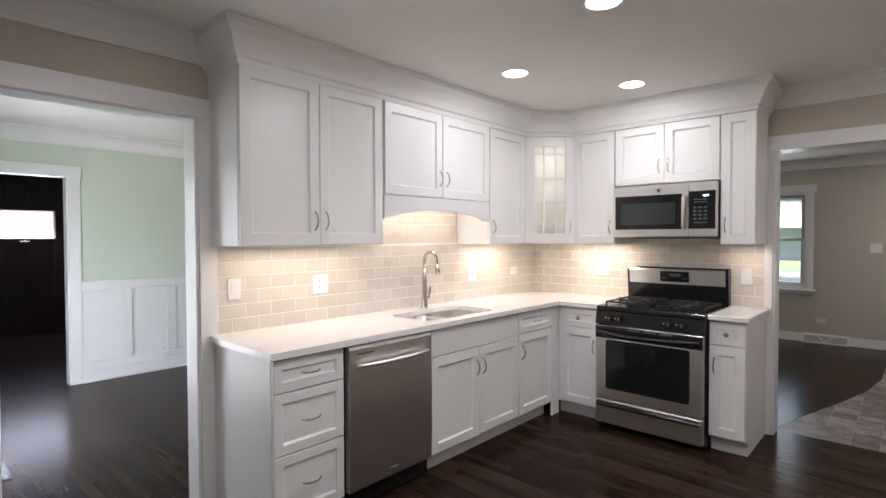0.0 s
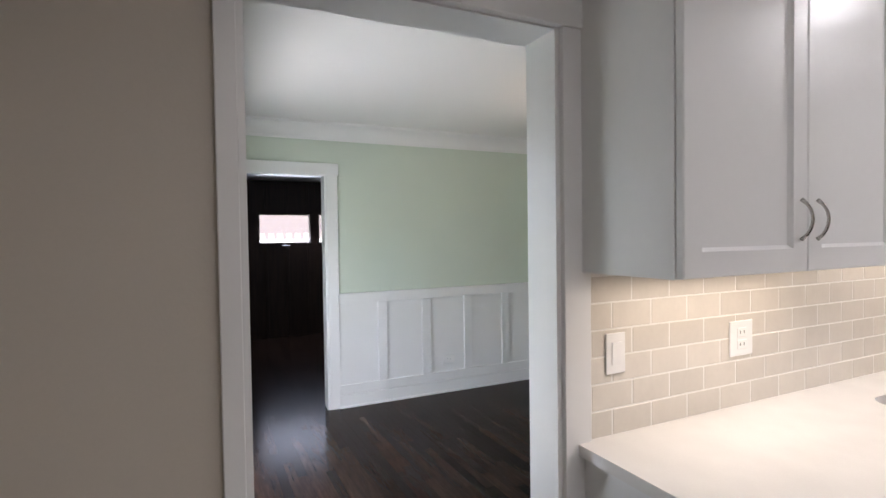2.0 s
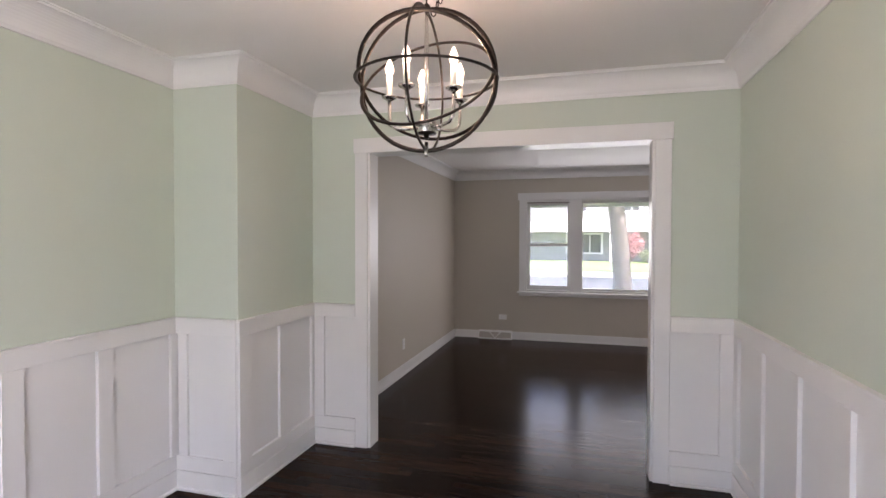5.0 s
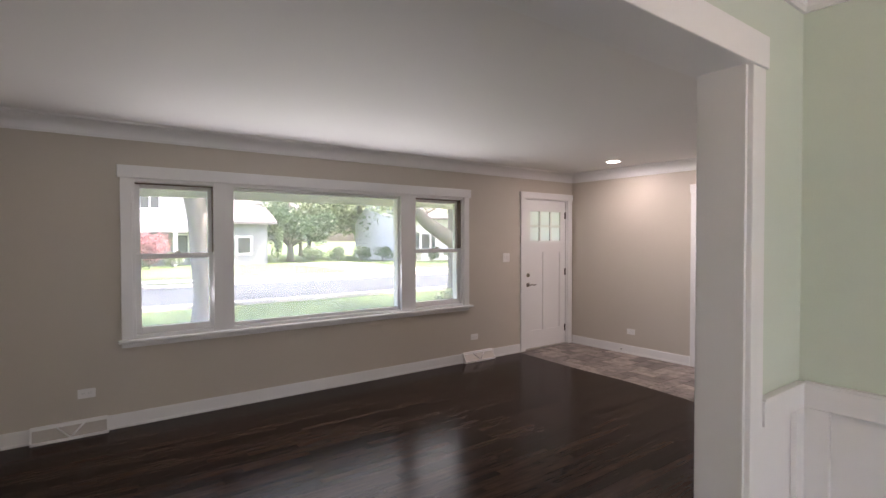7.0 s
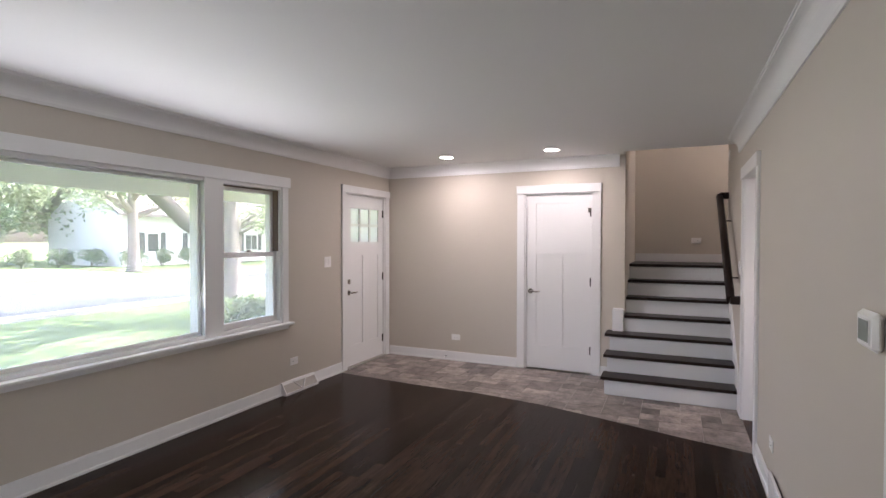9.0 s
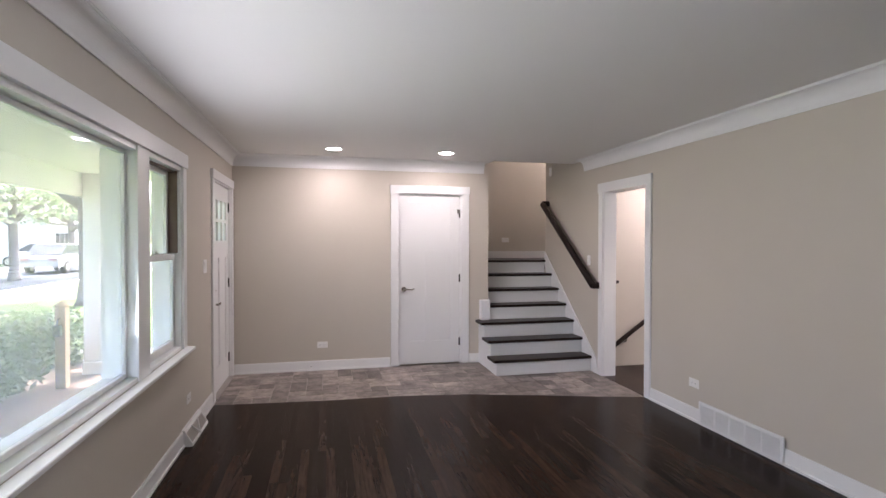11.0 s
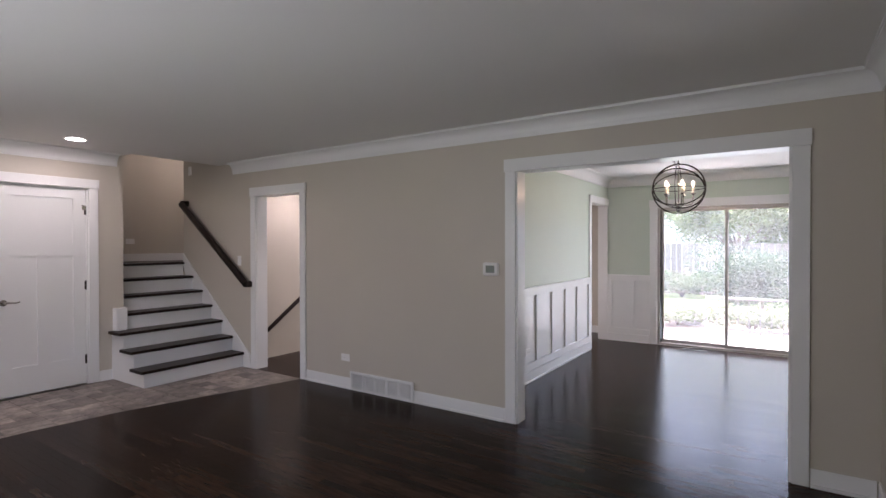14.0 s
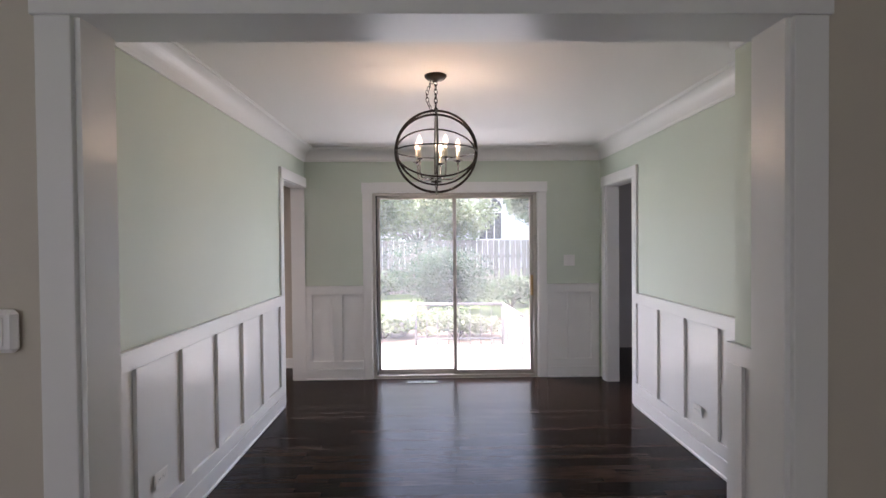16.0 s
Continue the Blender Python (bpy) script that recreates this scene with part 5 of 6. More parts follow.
part("rail_return", boxed(1.27, 1.349, 3.63, 3.67, 0.91, 0.95, 0.004), STAIRWOOD, tr)

# ---- outdoors ----
GZ = -0.15
bm = boxed(-300, 300, 4.45, 300, GZ - 0.3, GZ)
box(bm, -300, 300, -300, -0.125, GZ - 0.3, GZ)
box(bm, -300, 0.40, -0.125, 4.45, GZ - 0.3, GZ)
box(bm, 1.47, 300, -0.125, 4.45, GZ - 0.3, GZ)
structure("ground", bm, GRASS, "mown green lawn", "lawn")
structure("road", boxed(-120, 120, 17.2, 23.0, GZ - 0.1, GZ + 0.006), ASPHALT, "grey asphalt residential street", "road")
for n, y in (("kerb_near", 16.95), ("kerb_far", 23.0)):
    structure(n, boxed(-120, 120, y, y + 0.25, GZ - 0.1, GZ + 0.10, 0.02), CONCRETE, "pale concrete kerb", "kerb")
structure("pavement", boxed(-120, 120, 25.2, 26.6, GZ - 0.05, GZ + 0.02), CONCRETE, "pale concrete pavement", "pavement")
structure("driveway", boxed(7.4, 11.5, 26.6, 37.0, GZ - 0.05, GZ + 0.015), CONCRETE, "pale concrete driveway", "driveway")
structure("front_walk", boxed(-0.3, 1.4, 8.71, 11.6, GZ - 0.1, GZ + 0.05), CONCRETE, "concrete walk by the front door", "path")
structure("patio", boxed(-6.6, -2.0, -1.86, 0.235, GZ - 0.1, -0.11, 0.01), CONCRETE, "sunlit pale concrete patio", "patio")
structure("flower_bed", boxed(-8.0, -1.0, -4.6, -1.9, GZ - 0.1, GZ + 0.03), SOIL, "mulched flower bed", "flower bed")
structure("porch_floor", boxed(-6.4, -0.301, 8.71, 9.85, GZ - 0.1, GZ + 0.06), CONCRETE, "pale concrete porch floor", "porch")
structure("front_bed", boxed(-0.2, 3.4, 9.9, 11.6, GZ - 0.1, GZ + 0.055), SOIL, "mulched bed by the porch", "flower bed")

porch = thing("porch_roof", "white porch roof with a flat soffit", "porch", kind="structure")
part("soffit", boxed(-6.4, 2.6, 8.71, 10.3, 2.27, 2.30), WHITESIDING, porch)
part("fascia", boxed(-6.4, 2.6, 10.301, 10.36, 1.995, 2.50), WHITESIDING, porch)
part("porch_top", boxed(-6.4, 2.6, 8.71, 10.36, 2.505, 2.6), ROOFING, porch)
pc = thing("porch_column", "white square porch column", "column")
part("shaft", boxed(1.83, 2.06, 10.06, 10.29, GZ, 2.269, 0.01), WHITESIDING, pc)
part("base", boxed(1.80, 2.09, 10.03, 10.298, GZ, 0.05, 0.01), WHITESIDING, pc)
pl = thing("porch_light", "round recessed porch ceiling light", "ceiling light", pose(-1.6, 9.4, 2.27))
part("lens", tube(bmesh.new(), [(0, 0, -0.006), (0, 0, -0.001)], 0.08, 20), PLASTIC, pl)
lp = thing("lamp_post", "short cedar post with a small black lantern", "lamp post", pose(1.25, 10.25, GZ))
part("post", boxed(-0.05, 0.05, -0.05, 0.05, 0.05, 0.92, 0.006), POSTWOOD, lp)
part("post_cap", lathe(bmesh.new(), [(0.075, 0.92), (0.075, 0.94), (0.01, 0.99)], n=4), POSTWOOD, lp)
bm = boxed(-0.14, -0.07, -0.035, 0.035, 0.62, 0.74, 0.006)
tube(bm, [(-0.105, 0, 0.74), (-0.105, 0, 0.79), (-0.05, 0, 0.80)], 0.008, 6)
part("lantern", bm, BLACK, lp, "small black lantern")


def leaves(bm, centre, size, count, leaf, rng):
    """Small folded leaf shapes scattered through a lumpy clump."""
    c = Vector(centre)
    for _ in range(count):
        d = Vector((rng.gauss(0, 1), rng.gauss(0, 1), rng.gauss(0, 1))).normalized()
        p = c + Vector((d.x * size[0], d.y * size[1], d.z * size[2])) * rng.uniform(0.35, 1.0) ** 0.6
        a, b = Vector((rng.uniform(-1, 1), rng.uniform(-1, 1), rng.uniform(-0.6, 0.6))).normalized(), Vector((rng.uniform(-1, 1), rng.uniform(-1, 1), rng.uniform(-1, 1)))
        b = (b - a * b.dot(a)).normalized()
        s = leaf * rng.uniform(0.6, 1.3)
        vs = [bm.verts.new(p + a * u * s + b * v * s) for u, v in ((-1, 0), (0, -0.45), (1, 0), (0, 0.45))]
        bm.faces.new(vs)


def tree(x, y, trunk, height, crown, label, material=None, seed=1, low=2.6, limbs=7, leaf=0.13, count=210, lean=0.0, reach=()):
    rng = random.Random(seed)
    root = thing("tree", label, "tree", pose(x, y, GZ))
    bm = tube(bmesh.new(), [(0, 0, -0.05), (0, 0, 0.15), (0.02, 0, 0.6), (lean * 0.4, 0.02, low * 0.7), (lean, 0.05, low), (lean * 1.3, 0.1, height * 0.75)], [trunk * 0.75, trunk * 0.6, trunk * 0.5, trunk * 0.45, trunk * 0.42, trunk * 0.1], 12)
    ends = []
    for k in range(limbs):
        a = k * math.tau / limbs + rng.uniform(-0.4, 0.4)
        r, z0 = crown * rng.uniform(0.5, 0.9), low * rng.uniform(0.75, 1.25)
        pts = [(lean, 0.05, z0), (lean + math.cos(a) * r * 0.35, math.sin(a) * r * 0.35, z0 + 0.6), (lean + math.cos(a) * r * 0.7, math.sin(a) * r * 0.7, z0 + rng.uniform(0.7, 1.6)), (lean + math.cos(a) * r, math.sin(a) * r, z0 + rng.uniform(0.9, 2.6))]
        tube(bm, pts, [trunk * 0.3, trunk * 0.22, trunk * 0.13, trunk * 0.04], 8)
        ends += [pts[2], pts[3]]
    if reach:
        tube(bm, list(reach), [trunk * 0.34, trunk * 0.26, trunk * 0.2, trunk * 0.1], 10)
    part("trunk", bm, BARK, root)
    bm = bmesh.new()
    spots = ends + [(lean + rng.gauss(0, crown * 0.4), rng.gauss(0, crown * 0.4), rng.uniform(low + 0.8, height)) for _ in range(10)]
    for p in spots:
        s = crown * rng.uniform(0.24, 0.42)
        leaves(bm, p, (s, s, s * 0.7), count, leaf, rng)
    part("crown", bm, material or LEAF, root)
    return root


def bush(x, y, sx, sy, h, label, material=None, seed=1, leaf=0.05, count=1500, name="bush", z=GZ):
    rng = random.Random(seed)
    root = thing(name, label, "bush", pose(x, y, z))
    bm = bmesh.new()
    for _ in range(9):
        a, r = rng.uniform(0, math.tau), rng.uniform(0.0, 0.25)
        tube(bm, [(0, 0, -0.03), (math.cos(a) * sx * r, math.sin(a) * sy * r, h * 0.4), (math.cos(a) * sx * r * 2, math.sin(a) * sy * r * 2, h * 0.8)], [0.018, 0.012, 0.005], 5)
    part("stems", bm, BARK, root)
    bm = bmesh.new()
    for _ in range(8):
        leaves(bm, (rng.uniform(-0.55, 0.55) * sx, rng.uniform(-0.55, 0.55) * sy, h * rng.uniform(0.35, 0.72)), (sx * 0.5, sy * 0.5, h * 0.32), count // 8, leaf, rng)
    part("foliage", bm, material or LEAF, root)
    return root


tree(-2.75, 13.9, 0.42, 9.5, 4.6, "large street tree with a pale scarred trunk", LEAF_PALE, 3, low=3.0, lean=-0.25)
tree(0.0, 24.2, 0.55, 9.5, 4.2, "tall street tree on the far verge", LEAF_PALE, 19, low=4.2)
tree(9.8, 13.4, 0.5, 9.0, 4.4, "leafy shade tree in the front lawn", LEAF_PALE, 17, low=3.0)
tree(3.2, 13.8, 0.62, 10.5, 5.6, "broad old shade tree with a long low limb", LEAF_PALE, 5, low=3.0, limbs=8, count=230, reach=((-0.1, 0.0, 1.55), (-0.75, 0.25, 2.0), (-1.5, 0.5, 2.75), (-2.4, 0.6, 3.6)))
tree(12.4, 30.2, 0.55, 9.0, 4.2, "tall shade tree with a thick grey trunk across the street", LEAF_PALE, 8, low=3.4)
tree(19.2, 19.9, 0.35, 8.0, 4.0, "slim street tree along the near kerb", LEAF_PALE, 9, low=2.8)
tree(8.9, 41.0, 0.5, 8.0, 3.4, "dense blue-green spruce-like tree by the far house", LEAF_BLUE, 18, low=1.3, limbs=9, leaf=0.1, count=520)
tree(22.0, 33.0, 0.4, 9.0, 4.8, "leafy tree behind the far lawn", LEAF_PALE, 10)
tree(-12.0, 36.0, 0.4, 9.0, 4.6, "leafy tree across the street", LEAF_PALE, 12)
tree(36.0, 25.0, 0.45, 10.0, 5.2, "leafy street tree far along the road", LEAF_PALE, 15)
tree(28.0, 12.0, 0.45, 9.0, 4.6, "leafy tree in the next front yard", LEAF_PALE, 16)
for i, (x, y) in enumerate(((12.0, 45.0), (16.0, 43.0), (20.0, 47.0), (25.0, 46.0), (14.0, 52.0), (30.0, 33.0), (9.0, 52.0), (47.0, 33.0), (44.0, 9.0), (50.0, 22.0), (56.0, 28.0), (38.0, 48.0), (-2.0, 53.0), (5.5, 53.0))):
    tree(x, y, 0.4, 9.5, 5.0, "leafy tree in the distance", LEAF_PALE, 70 + i, leaf=0.2, count=170, low=2.2)
bush(6.95, 38.2, 0.45, 0.45, 2.6, "narrow cone-shaped evergreen by the far house", LEAF, 21, 0.07, 1800)
for i, (x, y) in enumerate(((0.4, 37.0), (2.2, 37.2), (-1.2, 37.0))):
    bush(x, y, 0.6, 0.55, 0.85, "rounded yellow-green shrub before the far porch", LEAF_PALE, 30 + i, 0.07, 900)
for i, (x, y) in enumerate(((9.6, 38.4), (11.3, 38.0), (12.9, 37.5), (14.2, 36.6), (15.2, 34.4), (17.0, 34.3), (18.8, 34.2))):
    bush(x, y, 0.85, 0.7, 1.15, "rounded clipped shrub across the street", LEAF, 34 + i, 0.08, 1000)
bush(-0.9, 36.0, 1.0, 0.9, 2.4, "shrub with reddish pink flowers", LEAF_RED, 41, 0.09, 1500)
bush(0.75, 10.75, 0.75, 0.6, 0.95, "leafy shrub beside the porch", LEAF, 43, 0.045, 2600)
bush(2.2, 10.95, 0.8, 0.6, 0.85, "leafy shrub with orange blooms by the porch", LEAF, 44, 0.045, 2600)
bush(3.2, 12.7, 1.5, 0.6, 0.6, "low leafy plants at the foot of the tree", LEAF_PALE, 45, 0.09, 1700)


def gabled(name, label, x0, x1, y0, y1, eave, ridge, siding, openings, seed=0):
    """A far house: walls, gable roof, and windows with frames and panes on its face at y0."""
    root = thing(name, label, "house", pose(0, 0, GZ))
    part("wall", boxed(x0, x1, y0, y1, 0, eave), siding, root)
    my = (y0 + y1) / 2
    part("roof", prism(bmesh.new(), [(y0 - 0.5, eave - 0.12), (my, ridge), (y1 + 0.5, eave - 0.12), (y1 + 0.5, eave + 0.05), (my, ridge + 0.2), (y0 - 0.5, eave + 0.05)], "x", x0 - 0.5, x1 + 0.5), ROOFING, root)
    part("gable", prism(bmesh.new(), [(y0 + 0.1, eave), (my, ridge - 0.05), (y1 - 0.1, eave)], "x", x0 + 0.05, x1 - 0.05), siding, root)
    for a, b, c, d, sh in openings:
        w = part("window", boxed(a - 0.12, b + 0.12, y0 - 0.06, y0 - 0.001, c - 0.12, d + 0.12), WHITESIDING, root)
        n = max(1, round((b - a) / 0.7))
        for i in range(n):
            p, q = a + (b - a) * i / n + 0.04, a + (b - a) * (i + 1) / n - 0.04
            part("pane", boxed(p, q, y0 - 0.075, y0 - 0.061, c, d), WINDARK, w)
        if sh:
            for s in (a - 0.5, b + 0.16):
                part("shutter", boxed(s, s + 0.34, y0 - 0.05, y0 - 0.001, c - 0.1, d + 0.1), SHUTTER, root)
    return root


h1 = gabled("house", "grey two-storey house with white trim across the street", -9.0, 3.9, 40.0, 48.0, 5.8, 8.2, SIDING, [(-4.6, -3.4, 3.6, 4.9, False), (-0.9, 0.2, 3.6, 4.9, False), (2.3, 3.3, 3.6, 4.9, False), (1.1, 3.2, 0.7, 1.9, False), (-4.8, -2.4, 0.6, 1.9, False)])
part("porch_roof", boxed(-8.6, 3.9, 38.3, 39.95, 2.1, 2.85), WHITESIDING, h1)
for x in (-8.2, -4.4, -1.9, 0.7, 3.6):
    part("porch_post", boxed(x, x + 0.22, 38.4, 38.62, 0, 2.099), WHITESIDING, h1)
part("door", boxed(-1.2, -0.2, 39.90, 39.995, 0.1, 2.0), SHUTTER, h1)
gabled("house", "low grey wing with a white casement window", 3.95, 6.3, 38.2, 44.0, 2.75, 4.2, SIDING, [(4.35, 5.2, 0.75, 1.75, False)])
gabled("house", "low white house with dark shutters across the street", 15.3, 34.0, 35.5, 43.0, 3.2, 5.6, WHITESIDING, [(16.9, 17.7, 0.9, 2.0, True), (20.0, 21.2, 0.9, 2.0, True), (25.0, 26.2, 0.9, 2.0, True)])
gabled("house", "white bungalow farther along the street", 37.0, 50.0, 27.0, 36.0, 2.9, 5.0, WHITESIDING, [(38.0, 40.0, 0.9, 2.2, False), (44.0, 46.0, 0.9, 2.2, False)])
h4 = gabled("house", "white house with an arched window behind the fence", -16.0, 1.0, -32.0, -24.0, 6.2, 9.0, WHITESIDING, [])
aw = part("window", boxed(-8.2, -6.8, -23.998, -23.93, 1.6, 3.3), WHITESIDING, h4)
for i in range(3):
    part("pane", boxed(-8.1 + i * 0.44, -7.72 + i * 0.44, -23.929, -23.915, 1.7, 3.2), WINDARK, aw)
bm = prism(bmesh.new(), [(-7.5 + 0.65 * math.cos(radians(a)), 3.45 + 0.65 * math.sin(radians(a))) for a in range(0, 181, 15)], "y", -23.929, -23.915)
part("arched_pane", bm, WINDARK, aw)
bm = bmesh.new()
for a in (45, 90, 135):
    tube(bm, [(-7.5, -23.91, 3.45), (-7.5 + 0.65 * math.cos(radians(a)), -23.91, 3.45 + 0.65 * math.sin(radians(a)))], 0.03, 6)
part("arch_muntin", bm, WHITESIDING, aw)


def car(x, y, turn, label, paint):
    root = thing("car", label, "car", pose(x, y, GZ + 0.006, 0, 0, turn))
    side = [(-2.2, 0.35), (-2.2, 0.75), (-2.0, 0.88), (-1.25, 0.95), (1.0, 0.95), (2.05, 0.8), (2.2, 0.6), (2.2, 0.35)]
    part("body", prism(bmesh.new(), side, "y", -0.85, 0.85), paint, root)
    part("cabin", prism(bmesh.new(), [(-1.7, 0.951), (-1.1, 1.40), (0.25, 1.43), (1.05, 0.951)], "y", -0.74, 0.74), WINDARK, root)
    part("roof", prism(bmesh.new(), [(-1.12, 1.401), (-1.1, 1.44), (0.25, 1.46), (0.3, 1.431)], "y", -0.72, 0.72), paint, root)
    for wx in (-1.35, 1.35):
        for wy in (-0.78, 0.78):
            w = part("wheel", tube(bmesh.new(), [(wx, wy - 0.1, 0.32), (wx, wy + 0.1, 0.32)], 0.32, 18), RUBBER, root)
            part("rim", tube(bmesh.new(), [(wx, wy - 0.105, 0.32), (wx, wy + 0.105, 0.32)], 0.2, 14), ALU, w)
    for wy in (-0.6, 0.6):
        part("tail_light", boxed(-2.215, -2.19, wy - 0.16, wy + 0.16, 0.66, 0.78), LEAF_RED, root)
    return root


car(25.5, 21.0, 0, "silver car parked along the near kerb", CARPAINT)
car(33.0, 25.5, 90, "white car parked by the far kerb", WHITESIDING)

# back garden
rl = thing("patio_railing", "thin grey metal patio railing", "railing", pose(0, 0, -0.11))
for (xa, ya), (xb, yb), n in (((-3.85, -1.82), (-5.15, -1.82), 8), ((-5.17, -1.80), (-5.23, -0.54), 9)):
    part("top_rail", tube(bmesh.new(), [(xa, ya, 0.62), (xb, yb, 0.62)], 0.022, 8), RAILMETAL, rl)
    part("bottom_rail", tube(bmesh.new(), [(xa, ya, 0.10), (xb, yb, 0.10)], 0.012, 6), RAILMETAL, rl)
    for k in range(n + 1):
        f = k / n
        part("baluster", tube(bmesh.new(), [(xa + (xb - xa) * f, ya + (yb - ya) * f, 0.0), (xa + (xb - xa) * f, ya + (yb - ya) * f, 0.61)], 0.016 if k in (0, n) else 0.008, 6), RAILMETAL, rl)
fn = thing("fence", "weathered grey wooden board fence", "fence", pose(0, -9.4, GZ))
board = None
for k in range(96):
    m = pose(-13.0 + k * 0.165, 0.04 * (k % 2), 0.0)
    if board is None:
        board = part("board", boxed(0, 0.145, 0, 0.02, 0.03, 1.62, 0.003), FENCEWOOD, fn)
        mesh = board.data
    else:
        board = new("board", mesh)
        board.parent = fn
    board.matrix_basis = m
for z in (0.3, 1.1):
    part("fence_rail", boxed(-13.0, 2.9, 0.021, 0.039, z, z + 0.09), FENCEWOOD, fn)
bush(-4.05, -5.4, 1.45, 1.0, 1.75, "large feathery green shrub beyond the patio", LEAF_BLUE, 51, 0.035, 9000)
bush(-4.6, -5.0, 0.9, 0.9, 1.25, "large feathery green shrub beyond the patio", LEAF_BLUE, 52, 0.035, 6500)
bush(-3.3, -2.5, 0.7, 0.4, 0.42, "low pale flowering plants by the patio", LEAF_PALE, 53, 0.05, 1400)
bush(-4.5, -2.5, 0.8, 0.4, 0.50, "low leafy plants by the patio", LEAF_PALE, 54, 0.05, 1400)
bush(-6.0, -6.5, 1.6, 0.8, 0.8, "leafy border plants before the fence", LEAF, 55, 0.07, 1800)
bush(-2.4, -8.6, 1.2, 0.5, 0.8, "leafy border plants before the fence", LEAF, 56, 0.07, 1500)
rk = thing("boulder", "pale garden boulder at the patio edge", "rock", pose(-3.5, -2.75, GZ))
bm = bmesh.new()
bmesh.ops.create_icosphere(bm, subdivisions=3, radius=0.26)
for v in bm.verts:
    v.co *= 1 + 0.25 * noise.noise(v.co * 3.1)
    v.co.z = v.co.z * 0.75 + 0.2
for f in bm.faces:
    f.smooth = True
part("stone", bm, CONCRETE, rk)
tree(-3.75, -10.9, 0.16, 5.2, 2.3, "young leafy tree behind the fence", LEAF_PALE, 61, low=1.2, limbs=12, leaf=0.08, count=560)
tree(-7.6, -11.0, 0.2, 6.5, 1.6, "dense leafy tree behind the fence", LEAF, 62, low=1.6, leaf=0.075, count=460)
tree(1.5, -13.0, 0.3, 8.0, 3.4, "leafy tree behind the fence", LEAF_PALE, 63, low=2.4, leaf=0.11, count=300)
wr = thing("power_line", "thin overhead power lines", "cable", pose(0, 0, 0))
for z, y in ((3.1, -16.0), (3.7, -16.3), (4.1, -16.1)):
    part("wire", tube(bmesh.new(), [(-30 + 6 * i, y, z + 0.02 * (i - 5) ** 2) for i in range(11)], 0.012, 5), BLACK, wr)
# beyond the den windows
nf = thing("neighbour_fence", "white picket fence beyond the den windows", "fence", pose(-14.0, 0, GZ))
for k in range(40):
    part("picket", boxed(0, 0.03, -2 + k * 0.2, -1.88 + k * 0.2, 0.05, 1.75), FENCEWOOD, nf)
part("fence_rail", boxed(0.031, 0.06, -2, 6, 1.5, 1.6), WHITESIDING, nf)
gabled("house", "plain rose-grey neighbouring house beyond the picket fence", -26.0, -19.0, -6.0, 10.0, 3.6, 6.0, ROSESIDING, [])

# ---- pieces of floors and walls ----
RNG = random.Random(11)
BW = 0.057
EDGE = [(4.40, -0.70), (5.0, -0.55), (5.64, -0.36), (6.17, -0.22), (6.8, -0.135), (7.5, -0.125), (8.6, -0.04)]


def tile_edge(y):
    for (a, u), (b, v) in zip(EDGE, EDGE[1:]):
        if y <= b:
            return u + (v - u) * (y - a) / (b - a)
    return EDGE[-1][1]


def board_shape(length, width, skew=0.0):
    """One board; skew slants its far end to follow a slanting edge."""
    c, d = 0.0003, 0.0003
    e0, e1 = length - skew / 2, length + skew / 2
    lo = [(0, 0, -0.0115), (e0, 0, -0.0115), (e1, width, -0.0115), (0, width, -0.0115)]
    mid = [(x, y, -d) for x, y, _ in lo]
    top = [(c, c, 0), (e0 - c, c, 0), (e1 - c, width - c, 0), (c, width - c, 0)]
    v = lo + mid + top
    f = [(8, 9, 10, 11)] + [(i, (i + 1) % 4, 4 + (i + 1) % 4, 4 + i) for i in range(4)] + [(4 + i, 4 + (i + 1) % 4, 8 + (i + 1) % 4, 8 + i) for i in range(4)]
    return v, f


LENGTHS = (0.45, 0.6, 0.8, 1.0, 1.25)
board_mesh = {}
rest_v, rest_f, singles = [], [], 0
for x0, x1, y0, y1 in ((-5.47, 9.0, 4.535, 8.51), (-5.05, -3.215, 4.40, 4.535), (-5.90, -2.765, 0.42, 4.40), (-2.64, 0.49, -0.12, 4.40), (-2.765, -2.64, 0.435, 1.24), (-0.655, 0.115, 4.40, 4.535), (-6.02, -5.90, 0.63, 1.34), (-9.5, -6.02, -1.0, 4.0)):
    y = y0
    while y < y1 - 0.004:
        w = min(BW, y1 - y)
        xe = tile_edge(y + w / 2) if x1 > 5 else x1
        x = x0
        first = True
        while x < xe - 0.001:
            ln = RNG.choice(LENGTHS)
            full = True
            if first:
                ln, first, full = ln * RNG.uniform(0.25, 0.95), False, False
            if x + ln > xe - 0.12:
                ln, full = xe - x, False
            gap = 0.0003
            if full and w == BW and singles < 300 and -4.6 < x < -1.2 and 5.3 < y < 7.4:
                if ln not in board_mesh:
                    me = bpy.data.meshes.new("plank")
                    v, f = board_shape(ln - gap, BW - gap)
                    me.from_pydata(v, [], f)
                    me.materials.append(FLOORWOOD)
                    board_mesh[ln] = me
                ob = new("plank", board_mesh[ln])
                ob.parent = floor
                ob.location = (x, y, 0)
                singles += 1
            else:
                slant = tile_edge(y + w) - tile_edge(y) if x1 > 5 and x + ln > xe - 0.001 else 0.0
                v, f = board_shape(ln - gap, w - gap, slant)
                n = len(rest_v)
                rest_v += [(x + a, y + b, c) for a, b, c in v]
                rest_f += [tuple(i + n for i in q) for q in f]
            x += ln
        y += w
me = bpy.data.meshes.new("floor_planks")
me.from_pydata(rest_v, [], rest_f)
me.materials.append(FLOORWOOD)
rest = new("floor_planks", me)
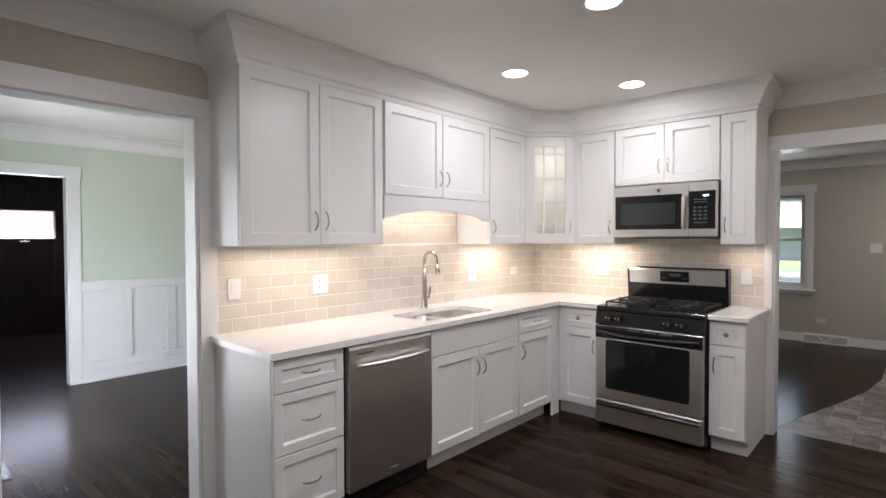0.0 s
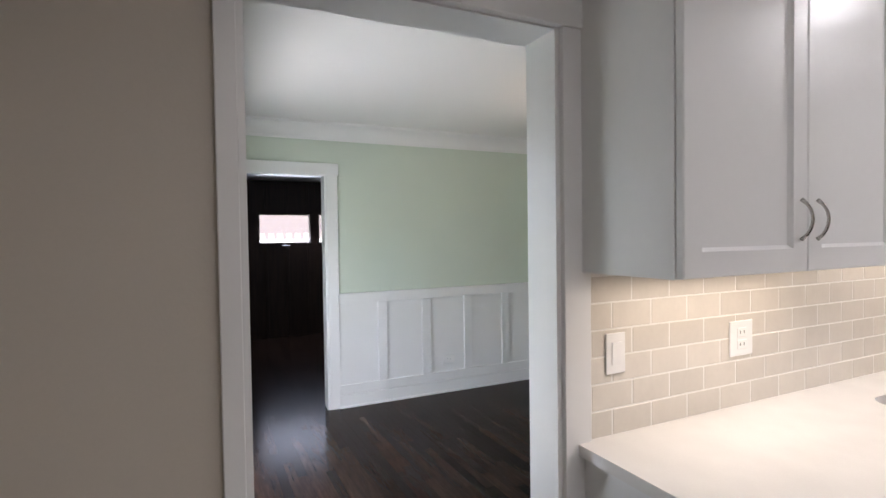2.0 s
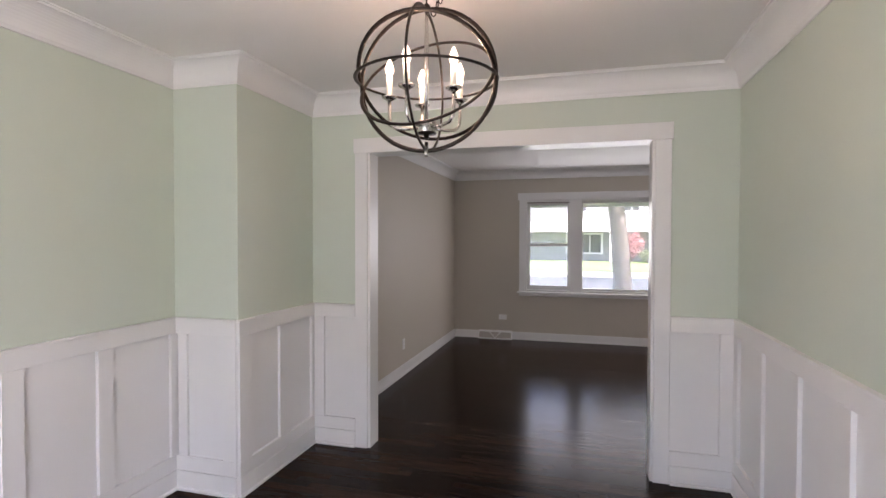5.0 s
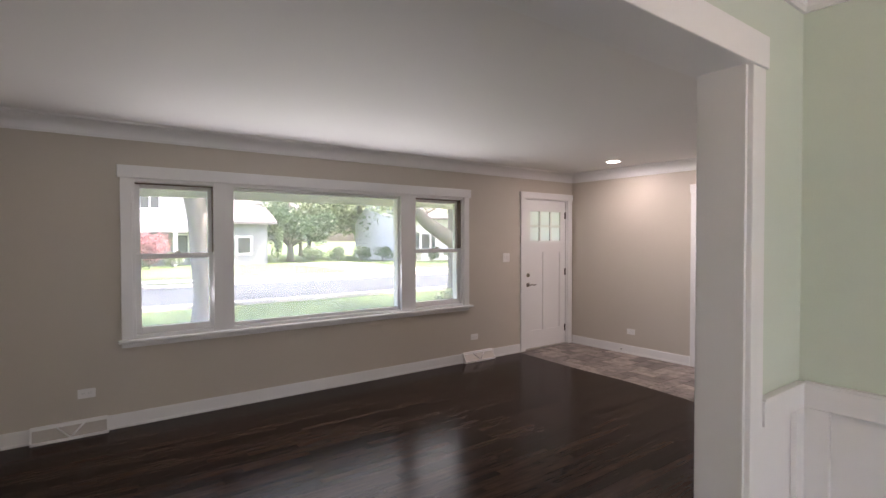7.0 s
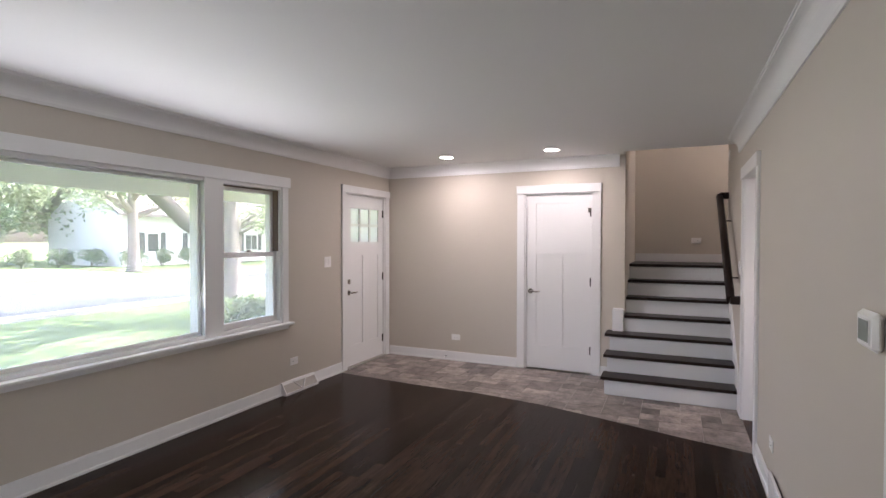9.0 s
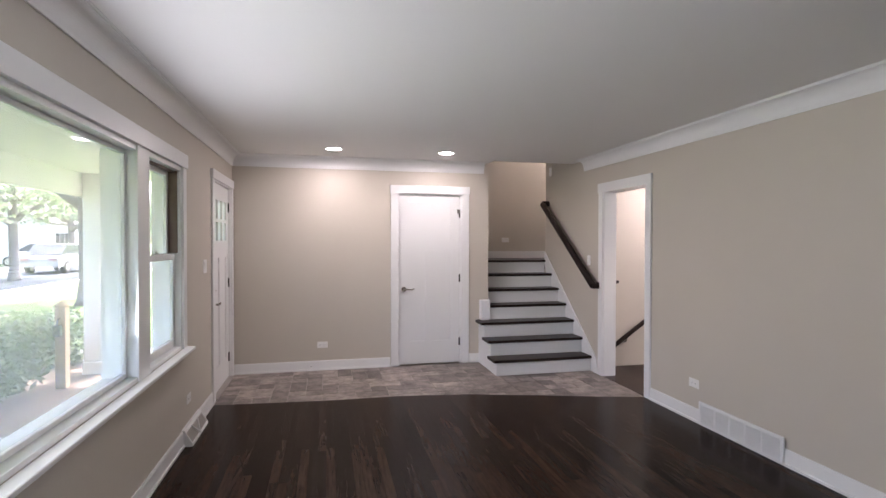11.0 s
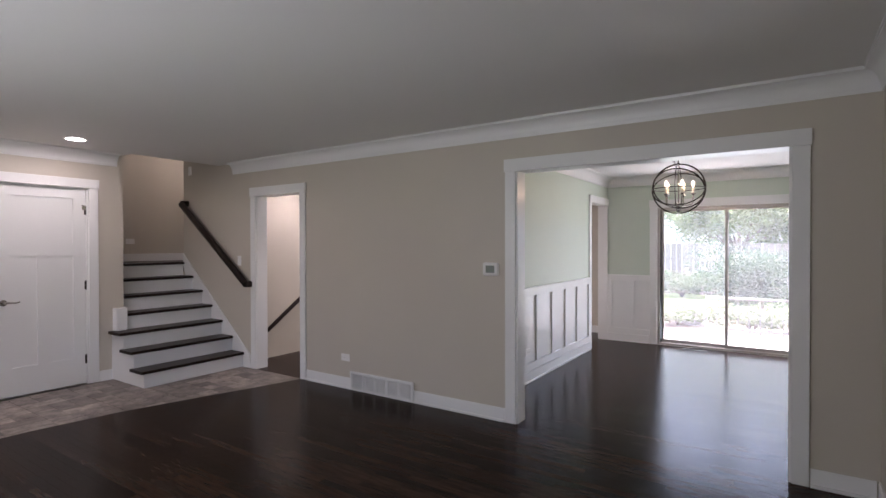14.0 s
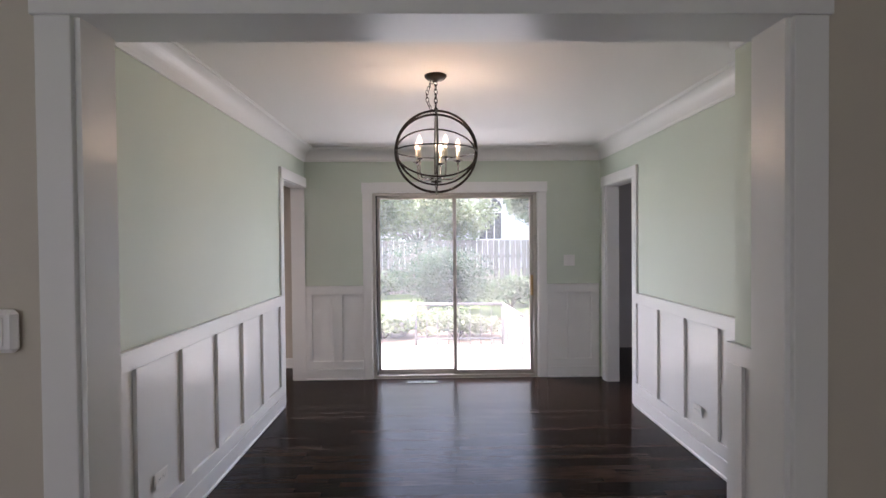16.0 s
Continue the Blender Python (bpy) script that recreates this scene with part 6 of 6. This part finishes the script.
rest.parent = floor
tagged(rest, kind="stuff")

# stone-look entry tiles in mixed sizes
entry = structure("entry_floor", boxed(-0.86, 1.045, 4.536, 8.51, -0.0119, -0.0062), TILEGROUT, "mixed-size brown and grey slate-look entry tiles", "floor")
MOD = 0.158
nx, ny = 12, 25
used = set()
tile_mesh = {}
for j in range(ny):
    for i in range(nx):
        if (i, j) in used:
            continue
        opts = [(2, 2), (2, 1), (1, 2), (2, 1), (1, 1)]
        RNG.shuffle(opts)
        for a, b in opts + [(1, 1)]:
            cells = [(i + p, j + q) for p in range(a) for q in range(b)]
            if all(c not in used and c[0] < nx and c[1] < ny for c in cells):
                break
        used.update(cells)
        if (a, b) not in tile_mesh:
            bm = boxed(0.002, a * MOD - 0.002, 0.002, b * MOD - 0.002, -0.006, -0.0015, 0.0012)
            me = bpy.data.meshes.new("tile")
            bm.to_mesh(me)
            bm.free()
            me.materials.append(STONE)
            tile_mesh[a, b] = me
        ob = new("tile", tile_mesh[a, b])
        ob.parent = entry
        ob.location = (-0.86 + i * MOD, 4.536 + j * MOD, 0)

# glazed backsplash tiles in a running bond
splash = thing("backsplash", "glossy greige subway tile backsplash with white grout", "backsplash", kind="structure")
bm = boxed(-2.6395, -2.6299, 1.30, 4.392, 0.875, 1.374)
box(bm, -2.6395, -2.6299, 2.216, 3.264, 1.374, 1.679)
part("grout", bm, GROUT, splash)
part("grout", boxed(-2.6298, -0.695, 4.3898, 4.3995, 0.875, 1.41), GROUT, splash)
TW, TH, G = 0.1525, 0.0762, 0.0048
sub_mesh = {}


def glazed(w, h, m):
    key = (round(w, 3), round(h, 3))
    if key not in sub_mesh:
        b = boxed(0, w, -0.0035, 0, 0, h, 0.0012)
        me = bpy.data.meshes.new("tile")
        b.to_mesh(me)
        b.free()
        me.materials.append(SUBWAY)
        sub_mesh[key] = me
    ob = new("tile", sub_mesh[key])
    ob.parent = splash
    ob.matrix_basis = m


def lay(s0, s1, z0, z1, put):
    row, z = 0, 0.907
    while z < z1 - 0.01:
        h = min(TH - G, z1 - z)
        s = s0 - (TW / 2 if row % 2 else 0) - 0.04
        while s < s1 - 0.008:
            a, b = max(s, s0), min(s + TW - G, s1)
            if b - a > 0.012 and z + h > z0 + 0.005:
                put(a, b - a, max(z, z0), h)
            s += TW
        z += TH
        row += 1


lay(1.302, 4.389, 0.907, 1.373, lambda s, w, z, h: glazed(w, h, pose(-2.6325, s, z, 0, 0, 90)))
lay(2.218, 3.262, 1.376, 1.678, lambda s, w, z, h: glazed(w, h, pose(-2.6325, s, z, 0, 0, 90)))
lay(-2.628, -0.697, 0.907, 1.408, lambda s, w, z, h: glazed(w, h, pose(s, 4.3925, z)))
